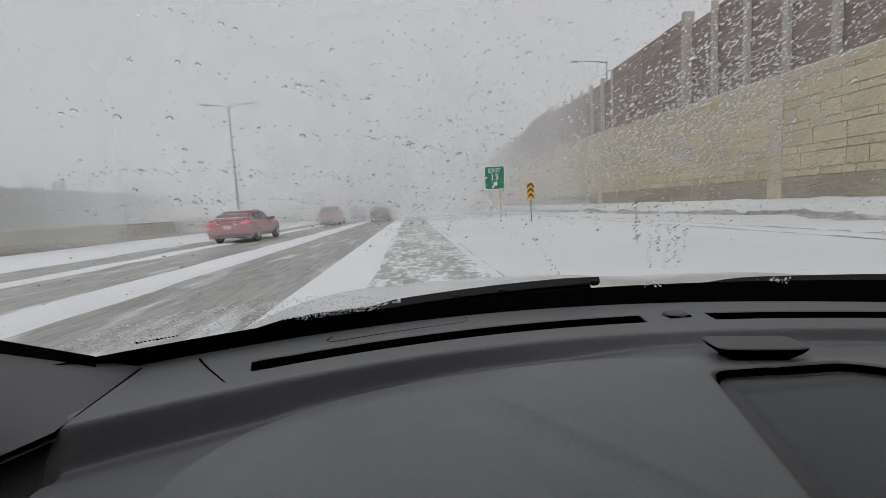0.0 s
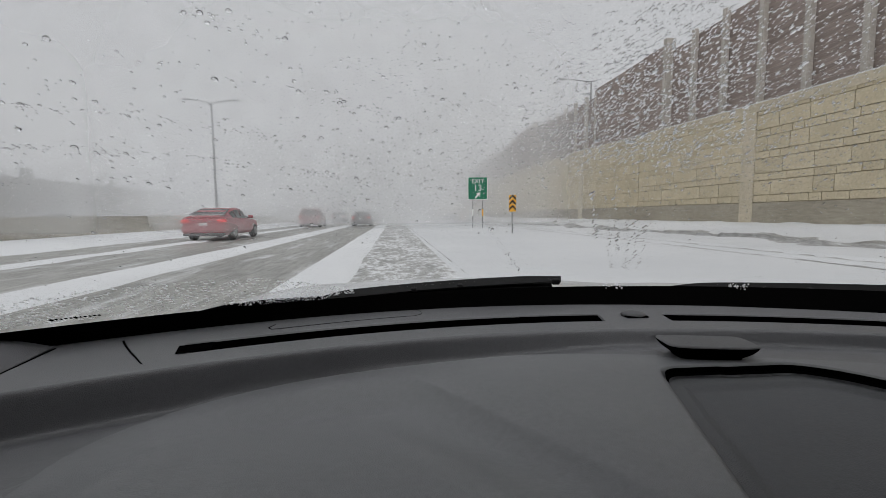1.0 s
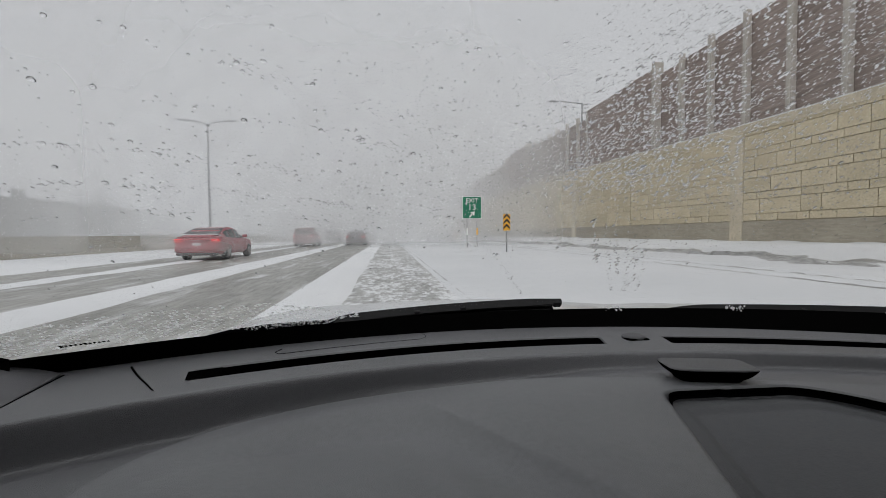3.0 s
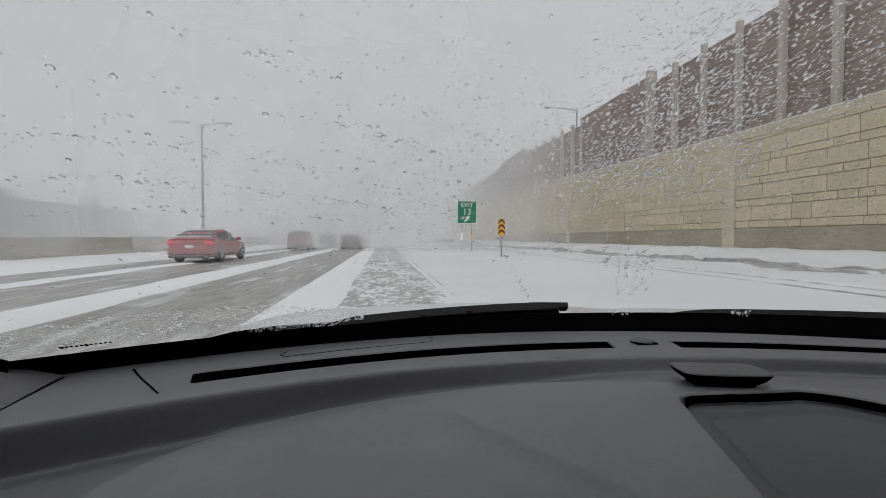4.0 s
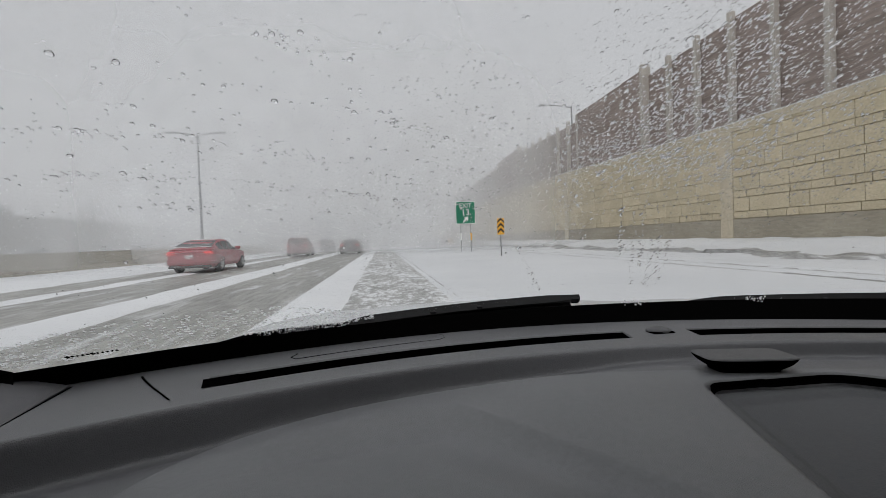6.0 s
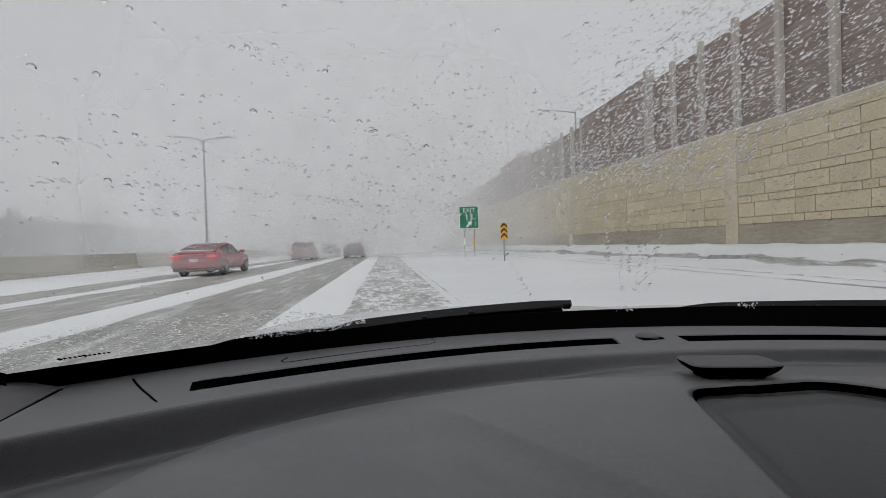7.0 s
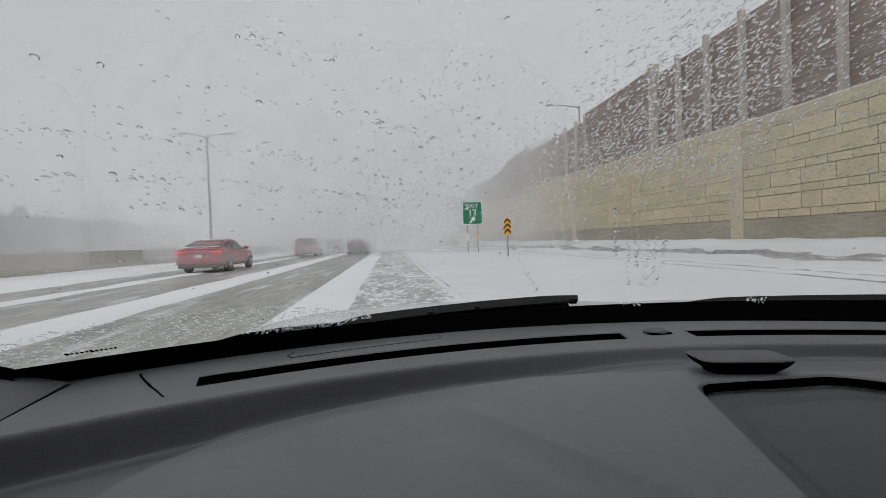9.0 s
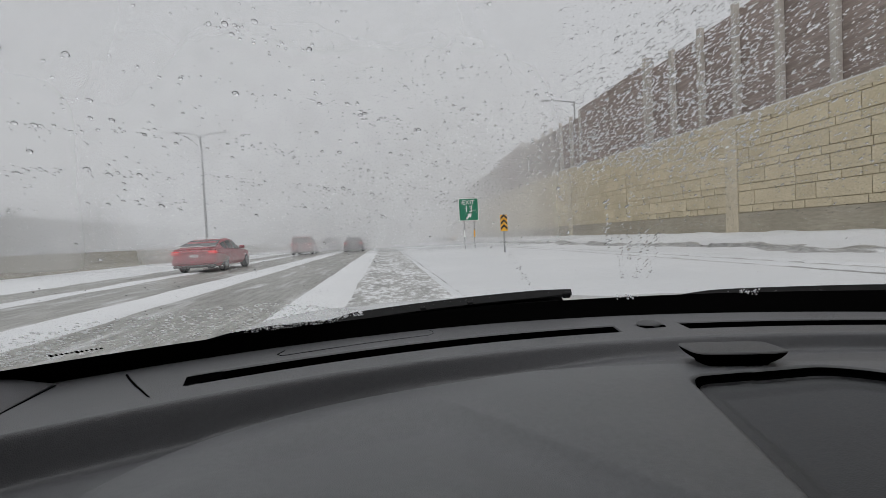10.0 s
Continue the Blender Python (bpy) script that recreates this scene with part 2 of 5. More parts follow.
def grid_object(name, xs, ys, zfun, material, parent=None, smooth=True):
    """A height field over the plan, vectorised: zfun takes and gives arrays."""
    xs, ys = np.asarray(xs, float), np.asarray(ys, float)
    gx, gy = np.meshgrid(xs, ys)
    gx, gy, gz = zfun(gx, gy)
    nx, ny = len(xs), len(ys)
    co = np.stack([gx, gy, gz], -1).reshape(-1, 3)
    i = np.arange(nx * ny).reshape(ny, nx)
    quads = np.stack([i[:-1, :-1], i[:-1, 1:], i[1:, 1:], i[1:, :-1]], -1).reshape(-1, 4)
    return new_mesh(name, co, quads, material, parent, smooth)


def new_mesh(name, co, faces, material, parent=None, smooth=False):
    """One mesh from arrays of vertices and of equal-sided faces."""
    me = bpy.data.meshes.new(name)
    co, faces = np.asarray(co, np.float32), np.asarray(faces, np.int32)
    n, k = faces.shape
    me.vertices.add(len(co))
    me.vertices.foreach_set("co", co.ravel())
    me.loops.add(n * k)
    me.loops.foreach_set("vertex_index", faces.ravel())
    me.polygons.add(n)
    me.polygons.foreach_set("loop_start", np.arange(0, n * k, k, dtype=np.int32))
    me.update(calc_edges=True)
    if smooth:
        me.shade_smooth()
    me.materials.append(material)
    ob = new(name, me)
    ob.parent = parent
    return ob


def add_box(bm, x0, x1, y0, y1, z0, z1, bevel=0.0):
    r = bmesh.ops.create_cube(bm, size=1.0)
    vs = r["verts"]
    for v in vs:
        v.co = Vector(((x0 + x1) / 2 + v.co.x * (x1 - x0), (y0 + y1) / 2 + v.co.y * (y1 - y0), (z0 + z1) / 2 + v.co.z * (z1 - z0)))
    if bevel:
        es = list({e for v in vs for e in v.link_edges})
        bmesh.ops.bevel(bm, geom=es, offset=bevel, segments=1, affect="EDGES", profile=0.5)


def box(x0, x1, y0, y1, z0, z1, bevel=0.0):
    bm = bmesh.new()
    add_box(bm, x0, x1, y0, y1, z0, z1, bevel)
    return bm


def add_tube(bm, pts, radii, seg=10):
    """A tapered round bar through the points."""
    rings = []
    for k, p in enumerate(pts):
        p = Vector(p)
        a = Vector(pts[max(k - 1, 0)])
        b = Vector(pts[min(k + 1, len(pts) - 1)])
        d = (b - a).normalized()
        u = d.orthogonal().normalized() if abs(d.z) > 0.9 else d.cross(Vector((0, 0, 1))).normalized()
        w = d.cross(u)
        r = radii[k] if hasattr(radii, "__len__") else radii
        rings.append([bm.verts.new(p + r * (u * math.cos(2 * math.pi * s / seg) + w * math.sin(2 * math.pi * s / seg))) for s in range(seg)])
    for a, b in zip(rings, rings[1:]):
        for s in range(seg):
            bm.faces.new((a[s], a[(s + 1) % seg], b[(s + 1) % seg], b[s]))
    bm.faces.new(rings[0])
    bm.faces.new(rings[-1])


def tube(pts, radii, seg=10):
    bm = bmesh.new()
    add_tube(bm, pts, radii, seg)
    return bm


def smooth01(a, b, x):
    t = np.clip((x - a) / (b - a), 0, 1)
    return t * t * (3 - 2 * t)


def wave_noise(x, y, seed=0, octaves=4):
    """Smooth pseudo-random relief, about -1 to 1, from sums of turned sines."""
    rng = np.random.RandomState(seed)
    v = np.zeros_like(x, dtype=float)
    amp, f, total = 1.0, 1.0, 0.0
    for _ in range(octaves):
        for _ in range(4):
            a = rng.uniform(0, 2 * math.pi)
            k = f * rng.uniform(0.7, 1.4)
            v += amp * np.sin(k * (x * math.cos(a) + y * math.sin(a)) + rng.uniform(0, 6.28)) / 2.5
        total += amp
        amp *= 0.55
        f *= 2.1
    return v / total


# ---- ground, lanes and snow ----
ground = grid_object("ground", np.concatenate([np.linspace(-1500, -60, 12), np.linspace(-50, 50, 41), np.linspace(60, 1500, 12)]),
                     np.concatenate([np.linspace(-1500, -60, 10), np.linspace(-50, 200, 60), np.linspace(220, 2500, 20)]),
                     lambda x, y: (x, y, -0.03 + 0.006 * wave_noise(x * 0.3, y * 0.3, 3)), SNOW)
tagged(ground, "open snow-covered ground along the highway", "ground", kind="structure")

ROAD_Y = np.concatenate([np.arange(-6, 40, 0.35), np.arange(40, 120, 1.2), np.arange(120, 420, 8)])
LANES = [("road_middle_lane", -5.0, -1.3, LANE, "wet grey lane with streaks of slush"),
         ("road_own_lane", -1.3, 1.6, TRACK, "lane with wheel tracks churned through snow"),
         ("road_far_lane", -11.2, -5.0, LANE, "grey slushy lane beside the median")]
for name, x0, x1, material, label in LANES:
    road = grid_object(name, np.linspace(x0, x1, 6), ROAD_Y, lambda x, y: (x, y, 0 * x), material)
    tagged(road, label, "road", kind="structure")


def snow_ridge(x0, x1, height, seed, material=SNOW, rough_edge=0.07, flat=0.25):
    """A low ridge of snow left between the wheel paths, with ragged edges."""
    u = np.linspace(0, 1, 13)
    rng_y = np.concatenate([np.arange(-6, 45, 0.16), np.arange(45, 130, 1.0), np.arange(130, 420, 8)])

    def shape(uu, y):
        w = wave_noise(y * 1.6, 0 * y + seed, seed, 5) * rough_edge
        w2 = wave_noise(y * 1.5, 0 * y + seed + 9, seed + 5, 5) * rough_edge
        x = (x0 + w) * (1 - uu) + (x1 + w2) * uu
        prof = np.minimum(1, np.minimum(uu, 1 - uu) / flat)
        z = height * np.sin(prof * math.pi / 2) * (1 + 0.10 * wave_noise(x * 2, y * 1.5, seed + 2)) - 0.012
        return x, y, z

    ridge = grid_object("snow_ridge", u, rng_y, shape, material)
    return tagged(ridge, "low ragged ridge of snow between the wheel paths", "snow", kind="stuff")


snow_ridge(-1.72, -0.63, 0.05, 1, rough_edge=0.035)
snow_ridge(-5.35, -4.10, 0.06, 2, rough_edge=0.09)
snow_ridge(-8.6, -7.75, 0.035, 3, rough_edge=0.2)
snow_ridge(-17.4, -10.4, 0.07, 4, rough_edge=0.22, flat=0.06)


def ramp_x(y):
    return 7.9 + 1.3 * (1 - np.exp(-np.maximum(y, -5) / 20.0))


def bank_z(x, y):
    base = 0.05 * smooth01(1.0, 1.6, x) + 0.05 * smooth01(2, 6, x)
    off = x - ramp_x(y)
    for c in (0.0, 0.95):
        base = base - 0.07 * np.exp(-((off - c) / 0.13) ** 2) + 0.03 * np.exp(-((off - c - 0.28) / 0.13) ** 2)
    rise = smooth01(10.5, 18.4, x)
    base = base + 0.44 * rise
    lumps = wave_noise(x * 1.3, y * 0.8, 11, 5)
    base = base + 0.13 * np.exp(-((x - 15.6 - 0.4 * wave_noise(y * 0.3, 0 * y, 8)) / 1.3) ** 2) * (1 + 1.2 * lumps)
    base = base + 0.10 * np.maximum(0, wave_noise(x * 2.1, y * 1.7, 15, 4)) * smooth01(16.6, 18.0, x)
    return base + 0.003 * wave_noise(x * 1.2, y * 0.8, 12, 4) * smooth01(1.4, 2.2, x) - 0.03 * (1 - smooth01(1.0, 1.2, x))


def bank_shape(u, y):
    edge = 0.96 + 0.11 * wave_noise(y * 1.1, 0 * y + 4, 21, 5)
    x = edge + u * (18.62 - edge)
    return x, y, bank_z(x, y)


BANK_Y = np.concatenate([np.arange(-6, 45, 0.16), np.arange(45, 130, 1.0), np.arange(130, 420, 8)])
bank = grid_object("snow_shoulder", np.linspace(0, 1, 120), BANK_Y, bank_shape, BANK_SNOW)
tagged(bank, "snow-covered shoulder and exit ramp with tyre tracks", "snow", kind="structure")


def slush_band(x0, x1, seed, y0, y1, lift, follow, ragged):
    """A dirty strip of slush on the shoulder; with follow it runs along the tyre tracks of the ramp."""
    def shape(u, y):
        w = wave_noise(y * 1.4, 0 * y + seed, seed, 5)
        w2 = wave_noise(y * 1.8, 0 * y + seed + 3, seed + 4, 5)
        x = x0 + ragged * w + (x1 - x0) * u * np.clip(1 + ragged * 1.6 * w2, 0.05, 3)
        if follow:
            x = x + ramp_x(y)
        fade = np.minimum(1, np.minimum(u, 1 - u) / 0.3)
        return x, y, bank_z(x, y) + lift * fade * np.maximum(0.1, 1 + 1.3 * wave_noise(x * 5, y * 5, seed + 1)) - 0.012
    band = grid_object("slush_band", np.linspace(0, 1, 9), np.arange(y0, y1, 0.1), shape, GRIT)
    return tagged(band, "dirty grey strip of slush in the snow", "slush", kind="stuff")


slush_band(12.0, 12.8, 31, 4, 60, 0.085, False, 0.8)
slush_band(-0.28, 0.14, 32, 0, 70, 0.030, True, 0.035)
slush_band(0.70, 1.12, 33, 0, 70, 0.030, True, 0.035)
slush_band(1.27, 1.31, 34, 2, 40, 0.018, False, 0.01)


# ---- retaining wall with timber fence ----
WX = 18.5


def wall_top(y):
    return 6.5 + 0.9 * float(smooth01(14, 48, np.array(float(y))))


wall = part("wall_retaining", box(WX + 0.05, WX + 0.6, -8, 260, -0.2, 6.2), MORTAR)
tagged(wall, "tan block retaining wall beside the exit ramp", "wall", kind="structure")


def sloped_strip(x0, x1, y0, y1, zfun, below, above, step=4.0):
    """A strip along the wall whose top follows zfun."""
    bm = bmesh.new()
    n = max(2, int((y1 - y0) / step) + 1)
    rows = []
    for k in range(n):
        y = y0 + (y1 - y0) * k / (n - 1)
        z = zfun(y)
        rows.append([bm.verts.new(p) for p in ((x0, y, z - below), (x0, y, z + above), (x1, y, z + above), (x1, y, z - below))])
    for a, b in zip(rows, rows[1:]):
        for s in range(4):
            bm.faces.new((a[s], a[(s + 1) % 4], b[(s + 1) % 4], b[s]))
    bm.faces.new(rows[0])
    bm.faces.new(rows[-1])
    return bm


part("wall_core", sloped_strip(WX + 0.055, WX + 0.6, -8, 260, wall_top, 1.6, -0.06), MORTAR, wall)
part("coping", sloped_strip(WX - 0.05, WX + 0.75, -8, 260, wall_top, 0.42, 0.0), COPING, wall, "smooth pale concrete coping")
part("snow_cap", sloped_strip(WX - 0.03, WX + 0.7, -8, 260, wall_top, 0.0, 0.05), SNOW, wall, "thin line of snow on the coping")
part("plinth", box(WX - 0.03, WX + 0.3, -8, 260, -0.2, 1.55, 0.01), PLINTH, wall, "smooth grey concrete plinth")
PILASTERS = [0.4 + 19.6 * k for k in range(0, 11)]
for y in PILASTERS:
    part("pilaster", box(WX - 0.07, WX + 0.2, y - 0.4, y + 0.4, -0.2, wall_top(y) - 0.41, 0.02), COPING, wall, "smooth concrete pilaster")

fence = new("timber_fence")
tagged(fence, "tall brown timber noise fence with concrete posts on the wall", "fence")


BAY = 2.44
post_mesh = mesh_of("post", box(-0.15, 0.15, -0.14, 0.14, 0, 6.9, 0.02), POST)
plank_mesh = mesh_of("plank", box(-0.03, 0.03, -BAY / 2 + 0.01, BAY / 2 - 0.01, -0.14, 0.14, 0.012), TIMBER)
for b in range(-2, 56):
    y = b * BAY + 1.5
    cycle = b % 11
    front = cycle < 4          # boards stand in front of the posts here
    px = WX + 0.42
    top = 12.1 + (0.45 if front else 0.0) + 0.25 * math.sin(b * 0.35)
    base = wall_top(y) - 0.1
    if not front and cycle != 4:
        post = new("post", post_mesh)
        post.parent = fence
        post.location = (px - 0.16, y - BAY / 2, top + 0.35 - 6.9)
    fx = px - 0.42 if front else px + 0.05
    if cycle in (0, 4):
        part("end_post", box(px - 0.5, px + 0.2, y - BAY / 2 - 0.16, y - BAY / 2 + 0.16, base, top + 0.4, 0.02), POST, fence, "concrete end post")
    rows = int((top - base) / 0.285) + 1
    if y < 36:
        for r in range(rows):
            pl = new("plank", plank_mesh)
            pl.parent = fence
            pl.location = (fx, y, top - 0.14 - r * 0.285)
            pl.rotation_euler = (0, radians(random.uniform(-1.2, 1.2)), 0)
    else:
        bm = bmesh.new()
        for r in range(rows):
            z = top - 0.14 - r * 0.285
            add_box(bm, fx - 0.03, fx + 0.03, y - BAY / 2 + 0.01, y + BAY / 2 - 0.01, z - 0.139, z + 0.139)
        far = part("panel", bm, TIMBER, fence)


# ---- median barrier, far wall, trees ----
bm = bmesh.new()
profile = [(-0.42, -0.1), (-0.40, 0.08), (-0.22, 0.33), (-0.12, 1.1), (0.12, 1.1), (0.22, 0.33), (0.40, 0.08), (0.42, -0.1)]
for k in range(0, 62):
    y0, y1 = -20 + 6.1 * k, -20 + 6.1 * (k + 1) - 0.03
    a = [bm.verts.new((-17.3 + x, y0, z)) for x, z in profile]
    b = [bm.verts.new((-17.3 + x, y1, z)) for x, z in profile]
    for s in range(len(profile)):
        t = (s + 1) % len(profile)
        bm.faces.new((a[s], a[t], b[t], b[s]))
    bm.faces.new(a)
    bm.faces.new(b)
barrier = part("median_barrier", bm, BARRIER)
tagged(barrier, "tan concrete barrier along the snowy median", "barrier", kind="structure")
cap = part("snow_on_barrier", box(-17.41, -17.19, -20, 355, 1.1, 1.14, 0.015), SNOW, barrier, "thin snow on the barrier")

bm = bmesh.new()
for k in range(0, 70):
    y0 = -30 + 5 * k
    add_box(bm, -45.2, -44.9, y0 + 0.2, y0 + 4.8, 0, 5.9)
    add_box(bm, -45.3, -44.8, y0 - 0.2, y0 + 0.2, 0, 6.1)
far_wall = part("wall_far", bm, FAR_WALL)
tagged(far_wall, "grey noise wall across the opposite carriageway", "wall", kind="structure")


def conifer(x, y, h, seed):
    """A spruce: trunk, and a ragged crown of drooping snowy boughs."""
    rng = random.Random(seed)
    root = new("spruce_tree")
    root.location = (x, y, 0)
    part("trunk", tube([(0, 0, 0), (0.05, 0, h * 0.5), (0, 0, h)], [0.22, 0.12, 0.02], 8), BARK, root)
    bm = bmesh.new()
    for k in range(230):
        f = rng.random() ** 0.8
        z = h * (0.12 + 0.86 * f)
        r = (1 - f) * h * 0.23 * rng.uniform(0.55, 1.15) + 0.08
        a = rng.uniform(0, 6.28)
        d = Vector((math.cos(a), math.sin(a), 0))
        s = Vector((-d.y, d.x, 0)) * rng.uniform(0.12, 0.3)
        p0, p1 = d * 0.05 + Vector((0, 0, z)), d * r + Vector((0, 0, z - r * rng.uniform(0.2, 0.5)))
        m = (p0 + p1) / 2 + Vector((0, 0, 0.1))
        v = [bm.verts.new(q) for q in (p0, m + s, p1, m - s, m - Vector((0, 0, 0.25)))]
        for i, j, l in ((0, 1, 4), (1, 2, 4), (2, 3, 4), (3, 0, 4), (0, 3, 1), (1, 3, 2)):
            bm.faces.new((v[i], v[j], v[l]))
    part("crown", bm, NEEDLES, root)
    return tagged(root, "snow-dusted spruce in the haze behind the far wall", "tree", group="trees behind the far wall")


def bare_tree(x, y, h, seed):
    """A leafless tree: trunk, limbs and a haze of fine twigs."""
    rng = random.Random(seed)
    root = new("bare_tree")
    root.location = (x, y, 0)
    bm = bmesh.new()
    add_tube(bm, [(0, 0, 0), (0.1, 0.05, h * 0.3), (0, 0.1, h * 0.55)], [0.25, 0.18, 0.1], 8)
    tips = []
    for k in range(9):
        a, z0 = rng.uniform(0, 6.28), h * rng.uniform(0.25, 0.5)
        r = h * rng.uniform(0.18, 0.34)
        end = (r * math.cos(a), r * math.sin(a), h * rng.uniform(0.65, 0.95))
        mid = (end[0] * 0.45, end[1] * 0.45, (z0 + end[2]) * 0.52)
        add_tube(bm, [(0, 0, z0), mid, end], [0.1, 0.06, 0.02], 5)
        tips += [mid, end]
    part("trunk", bm, BARK, root)
    bm = bmesh.new()
    for k in range(260):
        t = Vector(rng.choice(tips))
        d = Vector((rng.gauss(0, 1), rng.gauss(0, 1), rng.gauss(0.5, 0.8))).normalized()
        p = t + d * rng.uniform(0.3, h * 0.2)
        s = d.orthogonal().normalized() * 0.03
        v = [bm.verts.new(q) for q in (t + s, t - s, p)]
        bm.faces.new(v)
    part("crown", bm, TWIGS, root)
    return tagged(root, "leafless tree in the haze behind the far wall", "tree", group="trees behind the far wall")


for k, (x, y, h) in enumerate([(-52, 66, 11), (-54, 88, 13), (-58, 112, 12), (-50, 47, 9), (-49, 34, 8), (-50, 54, 8.5), (-51, 60, 9.5), (-53, 78, 10), (-51, 41, 8)]):
    conifer(x, y, h * 0.74, k)
for k, (x, y, h) in enumerate([(-51, 40, 9), (-56, 56, 10), (-55, 74, 9.5), (-60, 98, 11), (-53, 126, 10), (-50, 30, 8), (-49, 37, 9), (-50, 44, 9.5), (-52, 50, 10), (-51, 63, 10), (-52, 70, 10.5), (-54, 82, 11)]):
    bare_tree(x, y, h * 0.85, 20 + k)


# ---- street lamps ----
def double_lamp(x, y, z):
    root = new("street_lamp")
    root.location = (x, y, z)
    part("pole", tube([(0, 0, 0), (0, 0, 6), (0, 0, 10.9)], [0.13, 0.1, 0.07], 12), STEEL, root, smooth=True)
    for s in (-1, 1):
        arm = part("arm", tube([(0, 0, 10.6), (s * 0.35, 0, 10.95), (s * 1.2, 0, 11.12), (s * 2.3, 0, 11.2)], [0.05, 0.05, 0.045, 0.04], 8), STEEL, root, smooth=True)
        part("lamp_head", box(s * 2.25 - 0.38, s * 2.25 + 0.38, -0.16, 0.16, 11.13, 11.25, 0.04), STEEL, arm)
    part("base_plate", box(-0.22, 0.22, -0.22, 0.22, 0, 0.06, 0.01), STEEL, root)
    return tagged(root, "grey steel lamp post with two arms on the median", "street lamp", group="median lamp posts")


for y in (43.6, 118.0):
    double_lamp(-17.3, y, 1.1)


def arm_lamp(x, y):
    root = new("mast_arm_lamp")
    root.location = (x, y, 0)
    part("pole", tube([(0, 0, 0), (0, 0, 8), (0, 0, 14.2)], [0.14, 0.11, 0.08], 12), STEEL, root, smooth=True)
    arm = part("arm", tube([(0, 0, 14.1), (-1.6, 0, 14.25), (-3.0, 0, 14.3)], [0.06, 0.05, 0.04], 8), STEEL, root, smooth=True)
    part("lamp_head", box(-3.5, -2.8, -0.17, 0.17, 14.2, 14.33, 0.04), STEEL, arm)
    return tagged(root, "grey steel lamp with one arm rising behind the fence", "street lamp")


arm_lamp(WX + 1.25, 40.5)


# ---- signs ----
def lettering(text, size, x, z, y, material, parent, name="lettering", squeeze=1.0):
    cu = bpy.data.curves.new(name, "FONT")
    cu.body, cu.size, cu.align_x, cu.align_y, cu.extrude = text, size, "CENTER", "CENTER", 0.004
    tmp = bpy.data.objects.new(name, cu)
    scene.collection.objects.link(tmp)
    bpy.context.view_layer.update()
    me = bpy.data.meshes.new_from_object(tmp.evaluated_get(bpy.context.evaluated_depsgraph_get()))
    bpy.data.objects.remove(tmp)
    me.materials.clear()
    me.materials.append(material)
    me.transform(pose(x, y, z, 90) @ Matrix.Diagonal((squeeze, 1, 1, 1)))
    ob = new(name, me)
    ob.parent = parent
    return ob


def rounded_plate(w, h, r, y0, y1, cx=0.0, cz=0.0):
    bm = bmesh.new()
    pts = []
    for qx, qz, a0 in ((1, 1, 0), (-1, 1, 90), (-1, -1, 180), (1, -1, 270)):
        for k in range(5):
            a = radians(a0 + 22.5 * k)
            pts.append((cx + qx * (w / 2 - r) + r * math.cos(a), cz + qz * (h / 2 - r) + r * math.sin(a)))
    f = [bm.verts.new((x, y0, z)) for x, z in pts]
    b = [bm.verts.new((x, y1, z)) for x, z in pts]
    n = len(pts)
    for s in range(n):
        bm.faces.new((f[s], f[(s + 1) % n], b[(s + 1) % n], b[s]))
    bm.faces.new(f)
    bm.faces.new(b)
    return bm


exit_sign = new("exit_sign")
exit_sign.matrix_basis = pose(6.05, 29.5, float(bank_z(np.array(6.05), np.array(29.5))), 0, 0, -3)
tagged(exit_sign, "green gore exit sign on two posts in snow", "road sign")
for x in (-0.36, 0.36):
    post = part("post", box(x - 0.025, x + 0.025, 0.0, 0.05, -0.1, 3.3, 0.006), STEEL, exit_sign, "thin steel sign post")
    part("marker_strip", box(x - 0.045, x + 0.045, -0.012, -0.002, 0.85, 1.35, 0.003), SIGN_YELLOW if x > 0 else SIGN_WHITE, post)
sign = part("sign_board", rounded_plate(1.42, 1.62, 0.09, -0.03, -0.002, 0, 2.82), SIGN_WHITE, exit_sign, "white-edged sign board")
part("sign_face", rounded_plate(1.36, 1.56, 0.08, -0.036, -0.031, 0, 2.82), SIGN_GREEN, sign, "green sign face")
lettering("EXIT", 0.44, 0, 3.32, -0.041, SIGN_WHITE, sign)
lettering("13", 0.62, 0, 2.83, -0.041, SIGN_WHITE, sign)
bm = bmesh.new()
arrow = [(-0.30, -0.26), (-0.20, -0.34), (0.06, -0.06), (0.18, -0.18), (0.24, 0.22), (-0.16, 0.16), (-0.04, 0.04)]
bm.faces.new([bm.verts.new((x * 0.8, -0.042, 2.36 + z * 0.8)) for x, z in arrow])
ext = bmesh.ops.extrude_face_region(bm, geom=bm.faces[:])
bmesh.ops.translate(bm, vec=(0, 0.005, 0), verts=[v for v in ext["geom"] if isinstance(v, bmesh.types.BMVert)])
part("arrow", bm, SIGN_WHITE, sign, "white arrow pointing up to the right")

marker = new("chevron_marker")
marker.matrix_basis = pose(6.0, 20.5, float(bank_z(np.array(6.0), np.array(20.5))), 0, 0, -4)
tagged(marker, "yellow and black chevron marker on a post in snow", "road sign")
part("post", box(-0.03, 0.03, 0, 0.05, -0.1, 1.75, 0.005), STEEL, marker)
plate = part("plate", rounded_plate(0.36, 0.82, 0.03, -0.02, -0.002, 0, 1.5), SIGN_YELLOW, marker, "yellow plate")
for k in range(3):
    bm = bmesh.new()
    z = 1.22 + 0.26 * k
    bm.faces.new([bm.verts.new((x, -0.026, z + dz)) for x, dz in ((-0.17, -0.08), (0, 0.09), (0.17, -0.08), (0.17, 0.04), (0, 0.21), (-0.17, 0.04))])
    part("chevron", bm, SIGN_BLACK, plate, "black chevron stripe")

